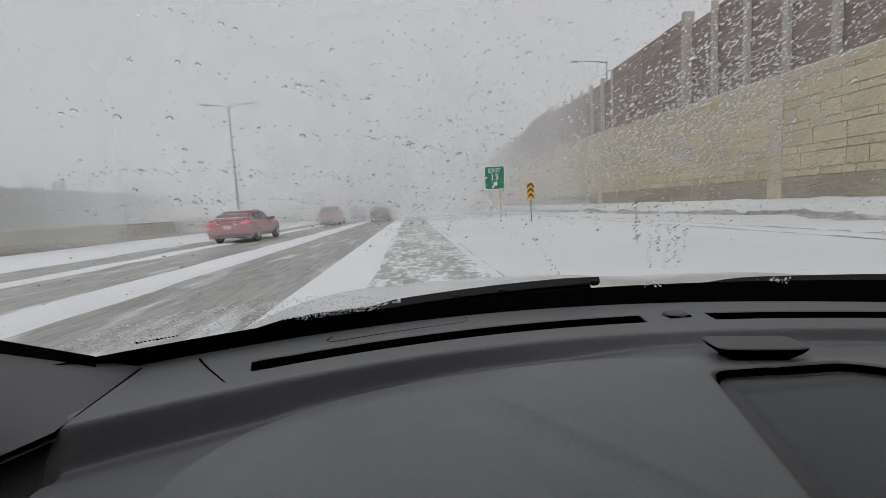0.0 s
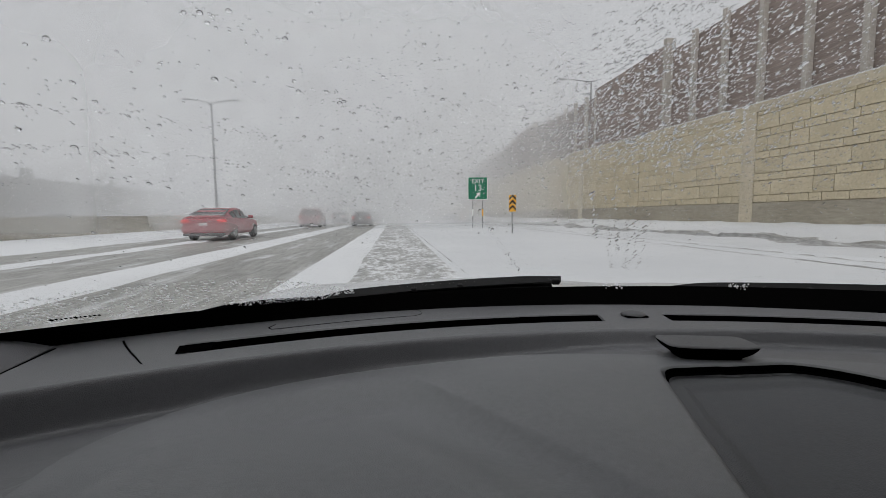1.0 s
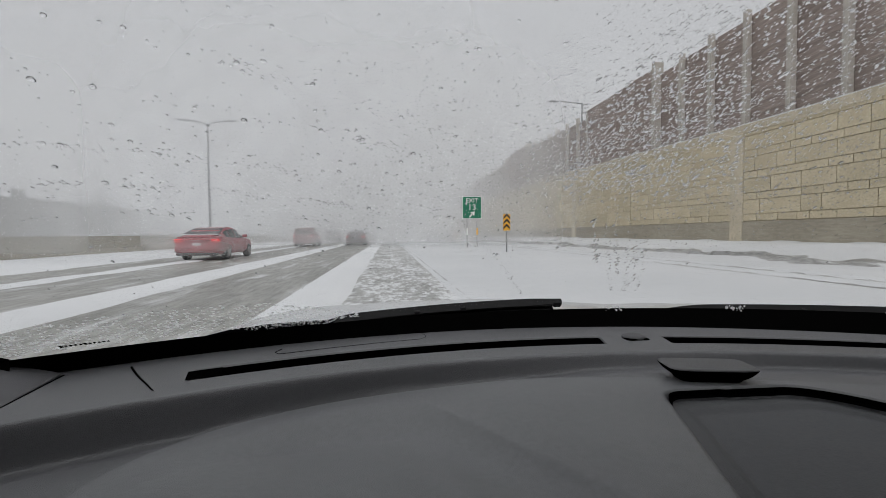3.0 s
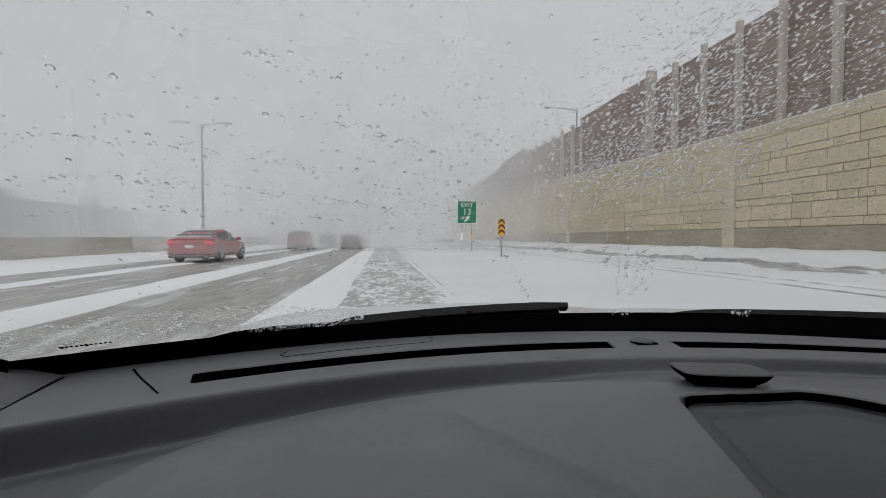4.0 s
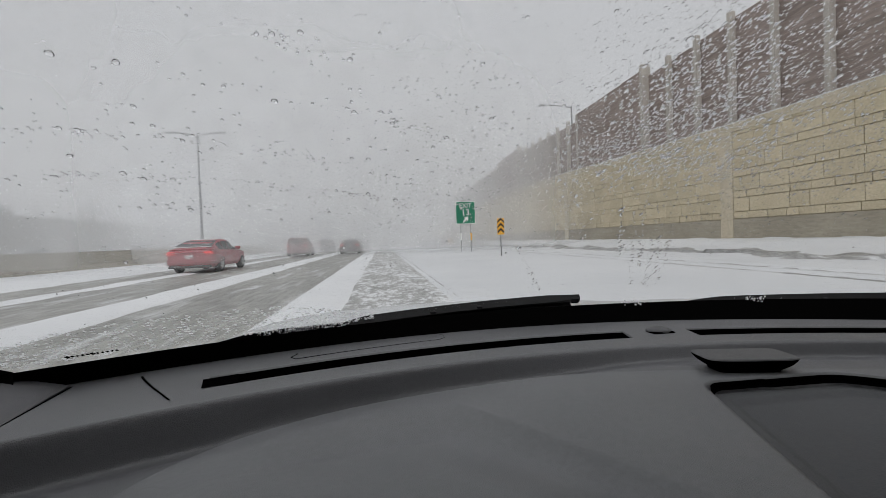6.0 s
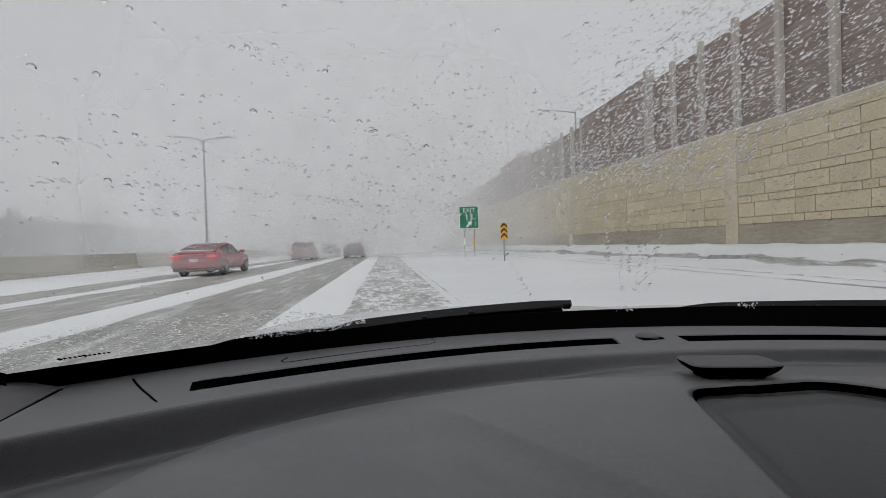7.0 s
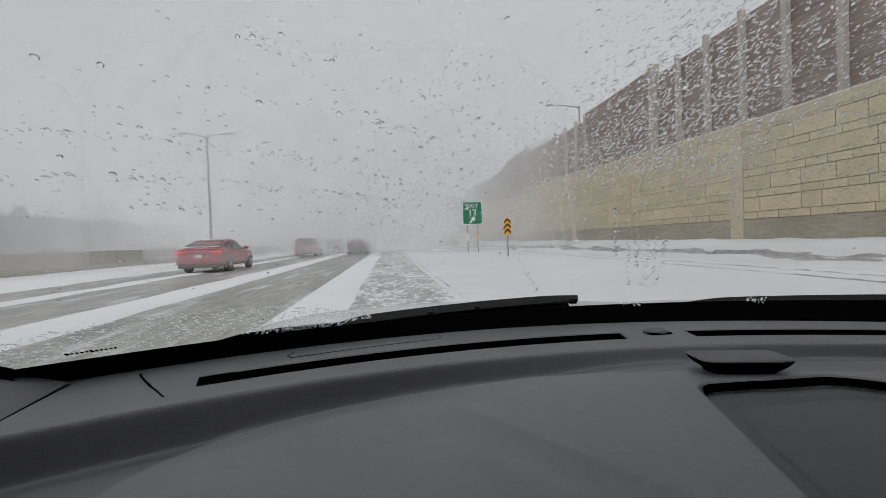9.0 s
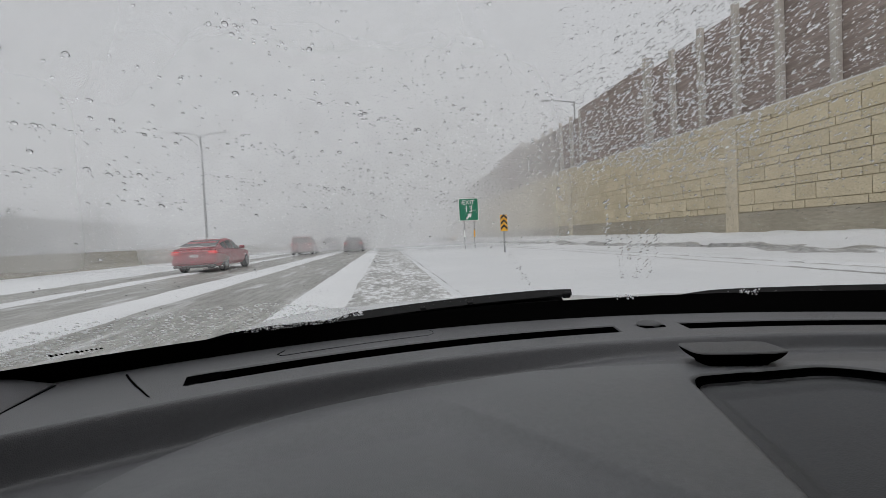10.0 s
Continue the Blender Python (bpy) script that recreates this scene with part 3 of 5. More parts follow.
gantry = new("express_lane_sign")
gantry.location = (-17.3, 112, 0)
tagged(gantry, "green and white overhead lane sign on a cantilever gantry", "road sign")
part("column", tube([(0, 0, 1.1), (0, 0, 8.4)], [0.3, 0.26], 14), STEEL, gantry, smooth=True)
truss = part("truss", tube([(0, 0, 5.7), (6.4, 0, 5.7)], 0.09, 8), STEEL, gantry)
part("upper_chord", tube([(0, 0, 7.2), (6.4, 0, 7.2)], 0.09, 8), STEEL, truss)
for k in range(8):
    part("strut", tube([(0.8 * k, 0, 5.7 if k % 2 else 7.2), (0.8 * k + 0.8, 0, 7.2 if k % 2 else 5.7)], 0.05, 6), STEEL, truss)
board = part("sign_board", rounded_plate(5.3, 1.75, 0.08, -0.32, -0.26, 3.2, 6.35), SIGN_WHITE, gantry, "white lower sign panel")
green = part("green_panel", rounded_plate(5.3, 0.92, 0.08, -0.32, -0.26, 3.2, 7.72), SIGN_GREEN, gantry, "green upper sign panel")
lettering("EXPRESS LANE", 0.62, 3.2, 7.72, -0.33, SIGN_WHITE, green)
part("purple_box", rounded_plate(1.5, 0.42, 0.05, -0.328, -0.322, 1.6, 6.9), SIGN_PURPLE, board, "plain purple box")
lettering("OR HOV 2+ ONLY", 0.42, 4.1, 6.9, -0.33, SIGN_BLACK, board)
for z, x0, x1 in ((6.35, 1.0, 2.4), (6.35, 2.7, 5.4), (5.85, 1.2, 5.2)):
    part("text_bar", box(x0, x1, -0.33, -0.321, z - 0.1, z + 0.1), SIGN_BLACK, board, "dark bar of unreadable writing")


def guard_rail(x, y, length, turn):
    """A steel beam rail on short posts, with a striped end shoe."""
    root = new("guard_rail")
    root.matrix_basis = pose(x, y, 0.1, 0, 0, turn)
    bm = bmesh.new()
    rows = []
    for yy in (0.0, length):
        rows.append([bm.verts.new((dx, yy, z)) for dx, z in ((0, 0.52), (-0.07, 0.57), (-0.07, 0.62), (0, 0.66), (0, 0.70), (-0.07, 0.74), (-0.07, 0.79), (0, 0.84), (0.012, 0.84), (0.012, 0.52))])
    n = len(rows[0])
    for k in range(n):
        bm.faces.new((rows[0][k], rows[0][(k + 1) % n], rows[1][(k + 1) % n], rows[1][k]))
    bm.faces.new(rows[0])
    bm.faces.new(rows[1])
    part("beam", bm, STEEL, root)
    for k in range(int(length / 1.9) + 1):
        part("post", box(0.015, 0.13, 1.9 * k, 1.9 * k + 0.1, -0.1, 0.82, 0.01), STEEL, root)
    shoe = part("end_shoe", box(-0.28, 0.28, -0.12, 0.0, 0.42, 0.94, 0.04), SIGN_YELLOW, root, "yellow end shoe")
    for k in range(3):
        part("stripe", box(-0.24 + 0.18 * k, -0.15 + 0.18 * k, -0.126, -0.121, 0.46, 0.90), SIGN_BLACK, shoe)
    return tagged(root, "steel guard rail with a yellow end shoe at the ramp", "guard rail")


guard_rail(8.6, 52.0, 19.0, 2.0)

# ---- vehicles ----
def car_thing(name, label, paint, stations, length, half_w, wheel_r, belt_from, belt_to):
    """A car seen from behind: lofted body, glazed cabin, wheels, lamps. y runs from the tail (0) to the nose.
    stations: y, sill z, belt z, roof z, width factor, roof width factor."""
    root = new(name)
    tagged(root, label, "car", group="cars on the highway")
    body, glass, rear = bmesh.new(), bmesh.new(), bmesh.new()
    rings = []
    for y, zs, zb, zr, w, wr in stations:
        hw = half_w * w
        has_roof = zr - zb > 0.05
        hr = half_w * wr
        half = [(hw * 0.86, zs), (hw * 0.99, zs + 0.14), (hw, (zs + zb) / 2), (hw * 0.96, zb), (hr if has_roof else hw * 0.8, zr - 0.07 if has_roof else zb + 0.02),
                (hr * 0.86 if has_roof else hw * 0.55, zr if has_roof else zb + 0.04)]
        rings.append([(x, y, z) for x, z in half] + [(-x, y, z) for x, z in reversed(half)])
    vb = [[body.verts.new(p) for p in r] for r in rings]
    n = len(rings[0])
    for k in range(len(rings) - 1):
        for s in range(n):
            t = (s + 1) % n
            q = [rings[k][s], rings[k][t], rings[k + 1][t], rings[k + 1][s]]
            body.faces.new((vb[k][s], vb[k][t], vb[k + 1][t], vb[k + 1][s]))
            if s in (3, 7) and belt_from <= stations[k][0] and stations[k + 1][0] <= belt_to:
                c = sum((Vector(p) for p in q), Vector()) / 4
                side = 1 if s == 3 else -1
                glass.faces.new([glass.verts.new(c + (Vector(p) - c) * 0.9 + Vector((side * 0.012, 0, 0.004))) for p in q])
    body.faces.new(vb[0])
    body.faces.new(vb[-1])
    b = part("body", body, paint, root, smooth=True)
    b.data.set_sharp_from_angle(angle=radians(48))
    mod = b.modifiers.new("round", "BEVEL")
    mod.width, mod.segments, mod.limit_method, mod.angle_limit = 0.07, 3, "ANGLE", radians(22)
    part("side_windows", glass, CAR_GLASS, root, "dark tinted side windows")
    return root, rings


def wheels(root, ys, half_w, r):
    for y in ys:
        for s in (-1, 1):
            x = s * (half_w - 0.1)
            bm = bmesh.new()
            bmesh.ops.create_cone(bm, cap_ends=True, segments=20, radius1=r, radius2=r, depth=0.24)
            bmesh.ops.rotate(bm, matrix=Matrix.Rotation(radians(90), 3, "Y"), verts=bm.verts)
            bmesh.ops.translate(bm, vec=(x, y, r), verts=bm.verts)
            es = [e for e in bm.edges if len(e.link_faces) == 2 and e.calc_face_angle() > 1]
            bmesh.ops.bevel(bm, geom=es, offset=0.035, segments=2, affect="EDGES")
            wheel = part("wheel", bm, TYRE, root, "black tyre caked with slush")
            bm = bmesh.new()
            bmesh.ops.create_cone(bm, cap_ends=True, segments=16, radius1=r * 0.62, radius2=r * 0.52, depth=0.03)
            bmesh.ops.rotate(bm, matrix=Matrix.Rotation(radians(90 * s), 3, "Y"), verts=bm.verts)
            bmesh.ops.translate(bm, vec=(x + s * 0.128, y, r), verts=bm.verts)
            part("rim", bm, RIM, wheel)


def tail_details(root, half_w, z_belt, z_roof, z_lamp, y_glass0, y_glass1, roof_f, lamp_len, roof_top):
    """Rear window, lamps, bumper, plate, mirrors and wiper on the tail."""
    bm = bmesh.new()
    w0, w1 = half_w * 0.80, half_w * roof_f * 0.84
    q = [(-w0, y_glass0, z_belt + 0.04), (w0, y_glass0, z_belt + 0.04), (w1, y_glass1, z_roof - 0.1), (-w1, y_glass1, z_roof - 0.1)]
    f = [bm.verts.new((x, y - 0.03, z)) for x, y, z in q]
    g = [bm.verts.new((x, y + 0.05, z)) for x, y, z in q]
    bm.faces.new(f)
    bm.faces.new(g)
    for s in range(4):
        bm.faces.new((f[s], f[(s + 1) % 4], g[(s + 1) % 4], g[s]))
    win = part("rear_window", bm, CAR_GLASS, root, "dark rear window with snow on its sill")
    part("window_snow", box(-w0, w0, y_glass0 - 0.07, y_glass0 + 0.05, z_belt + 0.005, z_belt + 0.04, 0.012), SNOW, win)
    for s in (-1, 1):
        x = s * half_w
        part("tail_lamp", box(min(x * 0.98, x * (0.98 - lamp_len)), max(x * 0.98, x * (0.98 - lamp_len)), -0.045, 0.16, z_lamp - 0.08, z_lamp + 0.08, 0.03), TAIL, root, "lit red tail lamp")
        part("mirror", box(min(x * 0.9, x * 1.15), max(x * 0.9, x * 1.15), y_glass1 + 1.75, y_glass1 + 1.87, z_belt - 0.13, z_belt + 0.02, 0.03), root.children[0].data.materials[0], root)
    part("bumper", box(-half_w * 0.95, half_w * 0.95, -0.09, 0.12, 0.34, 0.66, 0.06), root.children[0].data.materials[0], root, "painted bumper filmed with slush")
    part("diffuser", box(-half_w * 0.9, half_w * 0.9, -0.07, 0.12, 0.22, 0.34, 0.04), TRIM, root, "grimy black plastic valance")
    part("number_plate", box(-0.17, 0.17, -0.055, -0.03, z_lamp - 0.22, z_lamp - 0.07, 0.004), PLATE, root, "plain pale plate caked with slush")
    part("roof_snow", box(-half_w * 0.5, half_w * 0.5, y_glass1 + 0.35, y_glass1 + 1.25, roof_top - 0.015, roof_top + 0.02, 0.008), SNOW, root, "thin snow on the roof")


SUV_ST = [(0.0, 0.38, 0.95, 0.95, 0.93, 0.7), (0.10, 0.30, 1.05, 1.12, 0.97, 0.76), (0.32, 0.28, 1.06, 1.60, 1.0, 0.78), (0.75, 0.27, 1.05, 1.67, 1.0, 0.80),
          (1.6, 0.26, 1.03, 1.69, 1.0, 0.80), (2.45, 0.26, 1.01, 1.66, 1.0, 0.79), (2.95, 0.26, 1.0, 1.50, 1.0, 0.77), (3.45, 0.26, 0.99, 1.02, 1.0, 0.75),
          (4.1, 0.28, 0.92, 0.92, 0.97, 0.7), (4.5, 0.36, 0.76, 0.76, 0.86, 0.6)]
SEDAN_ST = [(0.0, 0.32, 0.88, 0.88, 0.88, 0.7), (0.10, 0.25, 1.00, 1.03, 0.95, 0.72), (0.40, 0.23, 1.02, 1.12, 1.0, 0.74), (0.85, 0.25, 0.97, 1.29, 1.0, 0.73),
            (1.35, 0.25, 0.95, 1.41, 1.0, 0.74), (2.0, 0.25, 0.93, 1.46, 1.0, 0.75), (2.55, 0.25, 0.92, 1.40, 1.0, 0.74), (3.0, 0.25, 0.92, 1.22, 1.0, 0.72),
            (3.5, 0.25, 0.91, 0.95, 1.0, 0.7), (4.15, 0.27, 0.82, 0.82, 0.97, 0.7), (4.55, 0.36, 0.66, 0.66, 0.84, 0.6)]


def suv(x, y, paint, label, turn=0.0, name="suv"):
    root, _ = car_thing(name, label, paint, SUV_ST, 4.5, 0.93, 0.36, 0.3, 3.0)
    wheels(root, (0.85, 3.55), 0.93, 0.36)
    tail_details(root, 0.93, 1.06, 1.67, 0.95, 0.07, 0.30, 0.79, 0.28, 1.675)
    for s in (-1, 1):
        part("roof_rail", tube([(s * 0.66, 0.7, 1.69), (s * 0.67, 1.6, 1.735), (s * 0.66, 2.4, 1.69)], 0.02, 6), TRIM, root)
    root.matrix_basis = pose(x, y, 0, 0, 0, turn)
    return root


def sedan(x, y, paint, label, turn=0.0, name="sedan"):
    root, _ = car_thing(name, label, paint, SEDAN_ST, 4.55, 0.92, 0.33, 0.80, 3.05)
    wheels(root, (0.95, 3.7), 0.92, 0.33)
    tail_details(root, 0.92, 1.085, 1.485, 0.84, 0.36, 1.22, 0.78, 0.36, 1.435)
    part("spoiler", box(-0.7, 0.7, 0.02, 0.2, 0.99, 1.03, 0.015), paint, root)
    root.matrix_basis = pose(x, y, 0, 0, 0, turn)
    return root


sedan(-8.0, 18.8, RED, "bright red fastback car filmed with slush in the far lane")
suv(-7.6, 39.0, DARK_RED, "red sport utility car fading into the snowfall")
sedan(-3.1, 41.0, BLACK_CAR, "black car with lit tail lamps in the middle lane", name="hatchback")
suv(-7.8, 60.0, GREY_CAR, "dark grey sport utility car deep in the snowfall")
def headlights(root):
    for sx in (-0.66, 0.66):
        part("headlight", box(sx - 0.16, sx + 0.16, 4.42, 4.56, 0.62, 0.74, 0.03), HEADLIGHT, root, "lit white headlight")


for px, py in ((-25.0, 31.0), (-28.5, 52.0)):
    oncoming = sedan(px, py + 4.5, GREY_CAR, "dark oncoming car with lit headlights beyond the barrier", 180.0, "oncoming_car")
    headlights(oncoming)
sedan(-3.2, 78.0, GREY_CAR, "faint dark car far ahead in the snowfall", name="distant_car")


# ---- the camera's own car ----
EYE_Z = 1.05
ZT = EYE_Z - 0.165
CX = 0.425                      # middle of the car
own_car = new("own_car")
tagged(own_car, "interior of a car with a charcoal dashboard and wet windscreen", "car")


def foot_y(x):
    return 0.685 + 0.235 * x - 0.40 * x * x


def front_y(x):
    return 0.662 + 0.156 * x - 0.391 * x * x


def vent_far(x):
    return 0.582 + 0.187 * x - 0.39 * x * x


def crease_y(x):
    return 0.488 + 0.198 * x - 0.405 * x * x


def arc_y(x):
    """Far edge of the instrument hood: a quarter of an oval on the door side, a shallow bow beyond."""
    u = np.clip((0.066 - x) / 0.275, 0, 1)
    oval = 0.300 + 0.174 * np.sqrt(1 - u ** 2.4)
    oval = np.where(x < -0.209, -1.0, oval)
    return np.where(x > 0.066, 0.474 - 0.35 * (x - 0.066) ** 2, oval)


def tray_sdf(x, y):
    """Signed distance, about, to the rim of the tray: a quad with rounded corners, narrower towards the driver."""
    left = 0.3226 + (y - 0.378) * 0.388
    qx = np.maximum(left - x, x - 0.66)
    qy = np.maximum(y - (0.398 - 0.02 * (x - 0.34) - 14 * np.maximum(0, x - 0.47) ** 2), 0.05 - y)
    r = 0.020
    ax, ay = qx + r, qy + r
    return np.minimum(np.maximum(ax, ay), 0) + np.hypot(np.maximum(ax, 0), np.maximum(ay, 0)) - r


def slot_sdf(x, y):
    far = vent_far(x)
    half = 0.0215
    mid = far - half
    dy = np.abs(y - mid) - half
    skew = (y - mid) * 0.25
    d1 = np.maximum(dy, np.maximum(-0.206 - x - skew, x - 0.356 - skew))
    d2 = np.maximum(dy, np.maximum(0.456 - x + skew, x - 1.06))
    return np.minimum(d1, d2)


def dash_z(x, y):
    d = crease_y(x) - y
    z = ZT + 0.03 * np.minimum(0, d) * 0.5
    drop = 0.015 + 0.021 * smooth01(0.34, -0.15, x)
    edge = np.where(x < -0.209, 0.300 - 1.5 * (-0.209 - x), arc_y(x))
    w = np.clip(crease_y(x) - edge, 0.020, 0.048)
    u = np.clip(d / w, 0, 1)
    fall = 0.58 * smooth01(-0.004, 0.010, d) + 0.42 * (1 - (1 - u) ** 2.6)
    lip = smooth01(0.36, 0.16, x)
    z = z - drop * fall + 0.004 * smooth01(0.02, 0.12, d)
    z = z + 0.0065 * smooth01(0.0, 0.006, edge - y) * lip
    # soft groove below the crease, steep on its far side and easing up towards the hood
    z = z - (0.009 + 0.008 * lip) * smooth01(0.0, 0.24, u) * (1 - smooth01(0.10, 1.0, u)) * np.minimum(1, w / 0.06)
    side = (x - 0.072) * 0.85 + (y - 0.414) * 0.52
    z = z - 0.027 * (1 - np.exp(-np.maximum(0, -side) / 0.036)) * smooth01(0.03, 0.10, arc_y(x) - y) * smooth01(-0.2, 0.0, x)
    z = z + 0.030 * smooth01(0.0, 0.24, edge - y) * smooth01(0.0, -0.09, side) * smooth01(-0.209, -0.13, x)
    z = z - 0.25 * np.maximum(0, 0.16 - y) ** 2 * 3
    z = z - 0.013 * smooth01(0.003, -0.003, tray_sdf(x, y))
    z = z - 0.004 * smooth01(-0.018, -0.030, tray_sdf(x, y))
    z = z - 0.035 * smooth01(0.001, -0.001, slot_sdf(x, y))
    z = z - 0.05 * smooth01(-0.42, -0.62, x) - 0.14 * smooth01(-0.335, -0.375, x + (y - 0.36) * 0.15) * smooth01(0.40, 0.34, y) - 0.10 * smooth01(1.21, 1.37, x) ** 2
    return z


def dash_shape(x, v):
    """Rows of the moulding run along the crease and along both edges of the defroster slot."""
    near, far = vent_far(x) - 0.043, vent_far(x)
    curves = np.stack([0 * x - 0.06, crease_y(x) - 0.022, crease_y(x) + 0.010, near - 0.0012, near + 0.0012, far - 0.0012, far + 0.0012, front_y(x) + 0.03])
    k = np.clip(np.floor(v).astype(int), 0, len(DASH_ROWS) - 1)
    f = v - k
    y = np.take_along_axis(curves, k[None], 0)[0] * (1 - f) + np.take_along_axis(curves, k[None] + 1, 0)[0] * f
    return x, y, dash_z(x, y)


DASH_ROWS = (250, 30, 10, 2, 8, 2, 22)
DASH_V = np.concatenate([np.linspace(k, k + 1, n, endpoint=False) for k, n in enumerate(DASH_ROWS)] + [[float(len(DASH_ROWS))]])
xs = np.unique(np.round(np.concatenate([np.arange(-0.62, -0.26, 0.004), np.arange(-0.26, 0.10, 0.0020), np.arange(0.10, 0.70, 0.0032), np.arange(0.70, 1.37, 0.012)] + [np.arange(c - 0.012, c + 0.012, 0.0009) for c in (-0.206, 0.356, 0.456)]), 5))


def dash_piece(name, material, parent, label, chosen):
    """The faces of the moulding whose middle is chosen(x, y), as a mesh of their own."""
    gx, gv = np.meshgrid(xs, DASH_V)
    gx, gy, gz = dash_shape(gx, gv)
    ny, nx = gx.shape
    k = np.arange(nx * ny).reshape(ny, nx)
    quads = np.stack([k[:-1, :-1], k[:-1, 1:], k[1:, 1:], k[1:, :-1]], -1)
    mx, my = (gx[:-1, :-1] + gx[1:, 1:]) / 2, (gy[:-1, :-1] + gy[1:, 1:]) / 2
    quads = quads[chosen(mx, my)]
    used, inv = np.unique(quads, return_inverse=True)
    co = np.stack([gx, gy, gz], -1).reshape(-1, 3)[used]
    return tagged(new_mesh(name, co, inv.reshape(-1, 4), material, parent, True), label)


def is_tray(x, y):
    return tray_sdf(x, y) < -0.004


def is_hood(x, y):
    return (y < arc_y(x) - 0.002) & ~is_tray(x, y)


dashboard = dash_piece("dashboard", DASH, own_car, "charcoal soft-touch dashboard top with a leather grain", lambda x, y: ~is_hood(x, y) & ~is_tray(x, y))
dash_piece("instrument_hood", DASH_HOOD, dashboard, "broad matt grey instrument hood", is_hood)
dash_piece("tray_mat", DASH_PAD, dashboard, "sunken dark rubber tray", is_tray)


def vent_insert(near0, far0, near1, far1):
    """Trough of a defroster slot: floor, far wall and slanted ends, blackened for the shade inside."""
    bm = bmesh.new()
    n = 40
    rows = []
    for k in range(n + 1):
        xn, xf = near0 + (near1 - near0) * k / n, far0 + (far1 - far0) * k / n
        yn, yf = float(vent_far(xn)) - 0.0425, float(vent_far(xf)) - 0.0012
        rows.append([bm.verts.new(p) for p in ((xn, yn, ZT - 0.016), (xf, yf, ZT - 0.015), (xf, yf + 0.0006, ZT - 0.0026))])
    for a, b in zip(rows, rows[1:]):
        bm.faces.new((a[0], b[0], b[1], a[1]))
        bm.faces.new((a[1], b[1], b[2], a[2]))
    for r in (rows[0], rows[-1]):
        lip = bm.verts.new((r[0].co.x, r[0].co.y, ZT - 0.0026))
        top = bm.verts.new((r[2].co.x, r[2].co.y, ZT - 0.0026))
        bm.faces.new((r[0], r[1], top, lip))
        bm.faces.new((r[1], r[2], top))
    if near0 < 0:
        # flat black lid in place of the slot's shaded depth on the driver's side
        side = []
        for k in range(7):
            xn, xf = near0 - 0.0135 + 0.034 * k / 6, far0 - 0.0145 + 0.036 * k / 6
            ends = ((xn, float(vent_far(xn)) - 0.0432), (xf, float(vent_far(xf)) - 0.0045))
            side.append([bm.verts.new((x, y, ZT + 0.015 * (float(crease_y(x)) - y) + 0.0005)) for x, y in ends])
        for a, b in zip(side, side[1:]):
            bm.faces.new((a[0], b[0], b[1], a[1]))
    return part("defroster_vent", bm, BLACK, dashboard, "defroster slot, blackened for the shade inside")


vent_insert(-0.1915, -0.2020, 0.3505, 0.3610)
vent_insert(0.4530, 0.4620, 1.055, 1.06)


def seam(pts, r=0.0008):
    pts = [(x, y, float(dash_z(np.array(x), np.array(y))) + r * 0.4) for x, y in pts]
    return part("seam", tube(pts, [r * (1.15 - 0.7 * k / len(pts)) for k in range(len(pts))], 5), BLACK, dashboard, "thin black panel seam")


def arc_between(p, q, n, sag=0.0):
    return [(p[0] + (q[0] - p[0]) * k / n, p[1] + (q[1] - p[1]) * k / n + sag * 4 * (k / n) * (1 - k / n)) for k in range(n + 1)]


seam([(-0.128, 0.610), (-0.133, 0.592), (-0.126, 0.583)] + arc_between((-0.118, 0.584), (0.078, 0.634), 10, 0.004) + [(0.088, 0.645), (0.088, 0.662), (0.083, 0.672)], 0.0006)
seam([(-0.299, 0.552), (-0.285, 0.532), (-0.262, 0.502), (-0.243, 0.479), (-0.228, 0.460), (-0.224, 0.456)], 0.0012)

seam(arc_between((-0.364, 0.533), (-0.340, 0.368), 6), 0.0007)

# low square cap on a narrow foot, in the middle of the dashboard
def cap_ring(bm, scale, z, lift):
    ring = []
    for k in range(48):
        a = 2 * math.pi * k / 48
        c, q = math.cos(a), math.sin(a)
        u = math.copysign(abs(c) ** 0.34, c) * scale
        v = math.copysign(abs(q) ** 0.34, q) * scale
        ring.append(bm.verts.new((0.411 + 0.0495 * u + 0.004 * v, 0.431 + 0.0245 * v - 0.011 * u, ZT + z + lift * abs(u) ** 3)))
    return ring


def cap_shell(rings, close):
    bm = bmesh.new()
    made = [cap_ring(bm, *r) for r in rings]
    for a, b in zip(made, made[1:]):
        for k in range(48):
            bm.faces.new((a[k], a[(k + 1) % 48], b[(k + 1) % 48], b[k]))
    bm.faces.new(made[close])
    return bm


cap = part("speaker_cap", cap_shell([(0.5, 0.0052, 0.0), (0.9, 0.0050, 0.0006), (0.98, 0.0042, 0.0008), (1.0, 0.0030, 0.0008)], 0), GLOSS_CAP, dashboard, "low dark cap with rounded corners", smooth=False)
part("cap_foot", cap_shell([(1.0, 0.0030, 0.0008), (0.97, 0.0002, 0.0008), (0.89, -0.0040, 0.0004), (0.78, -0.0078, 0.0), (0.68, -0.0105, 0.0), (0.64, -0.022, 0.0)], 5), BLACK, cap, "black underside", smooth=True)

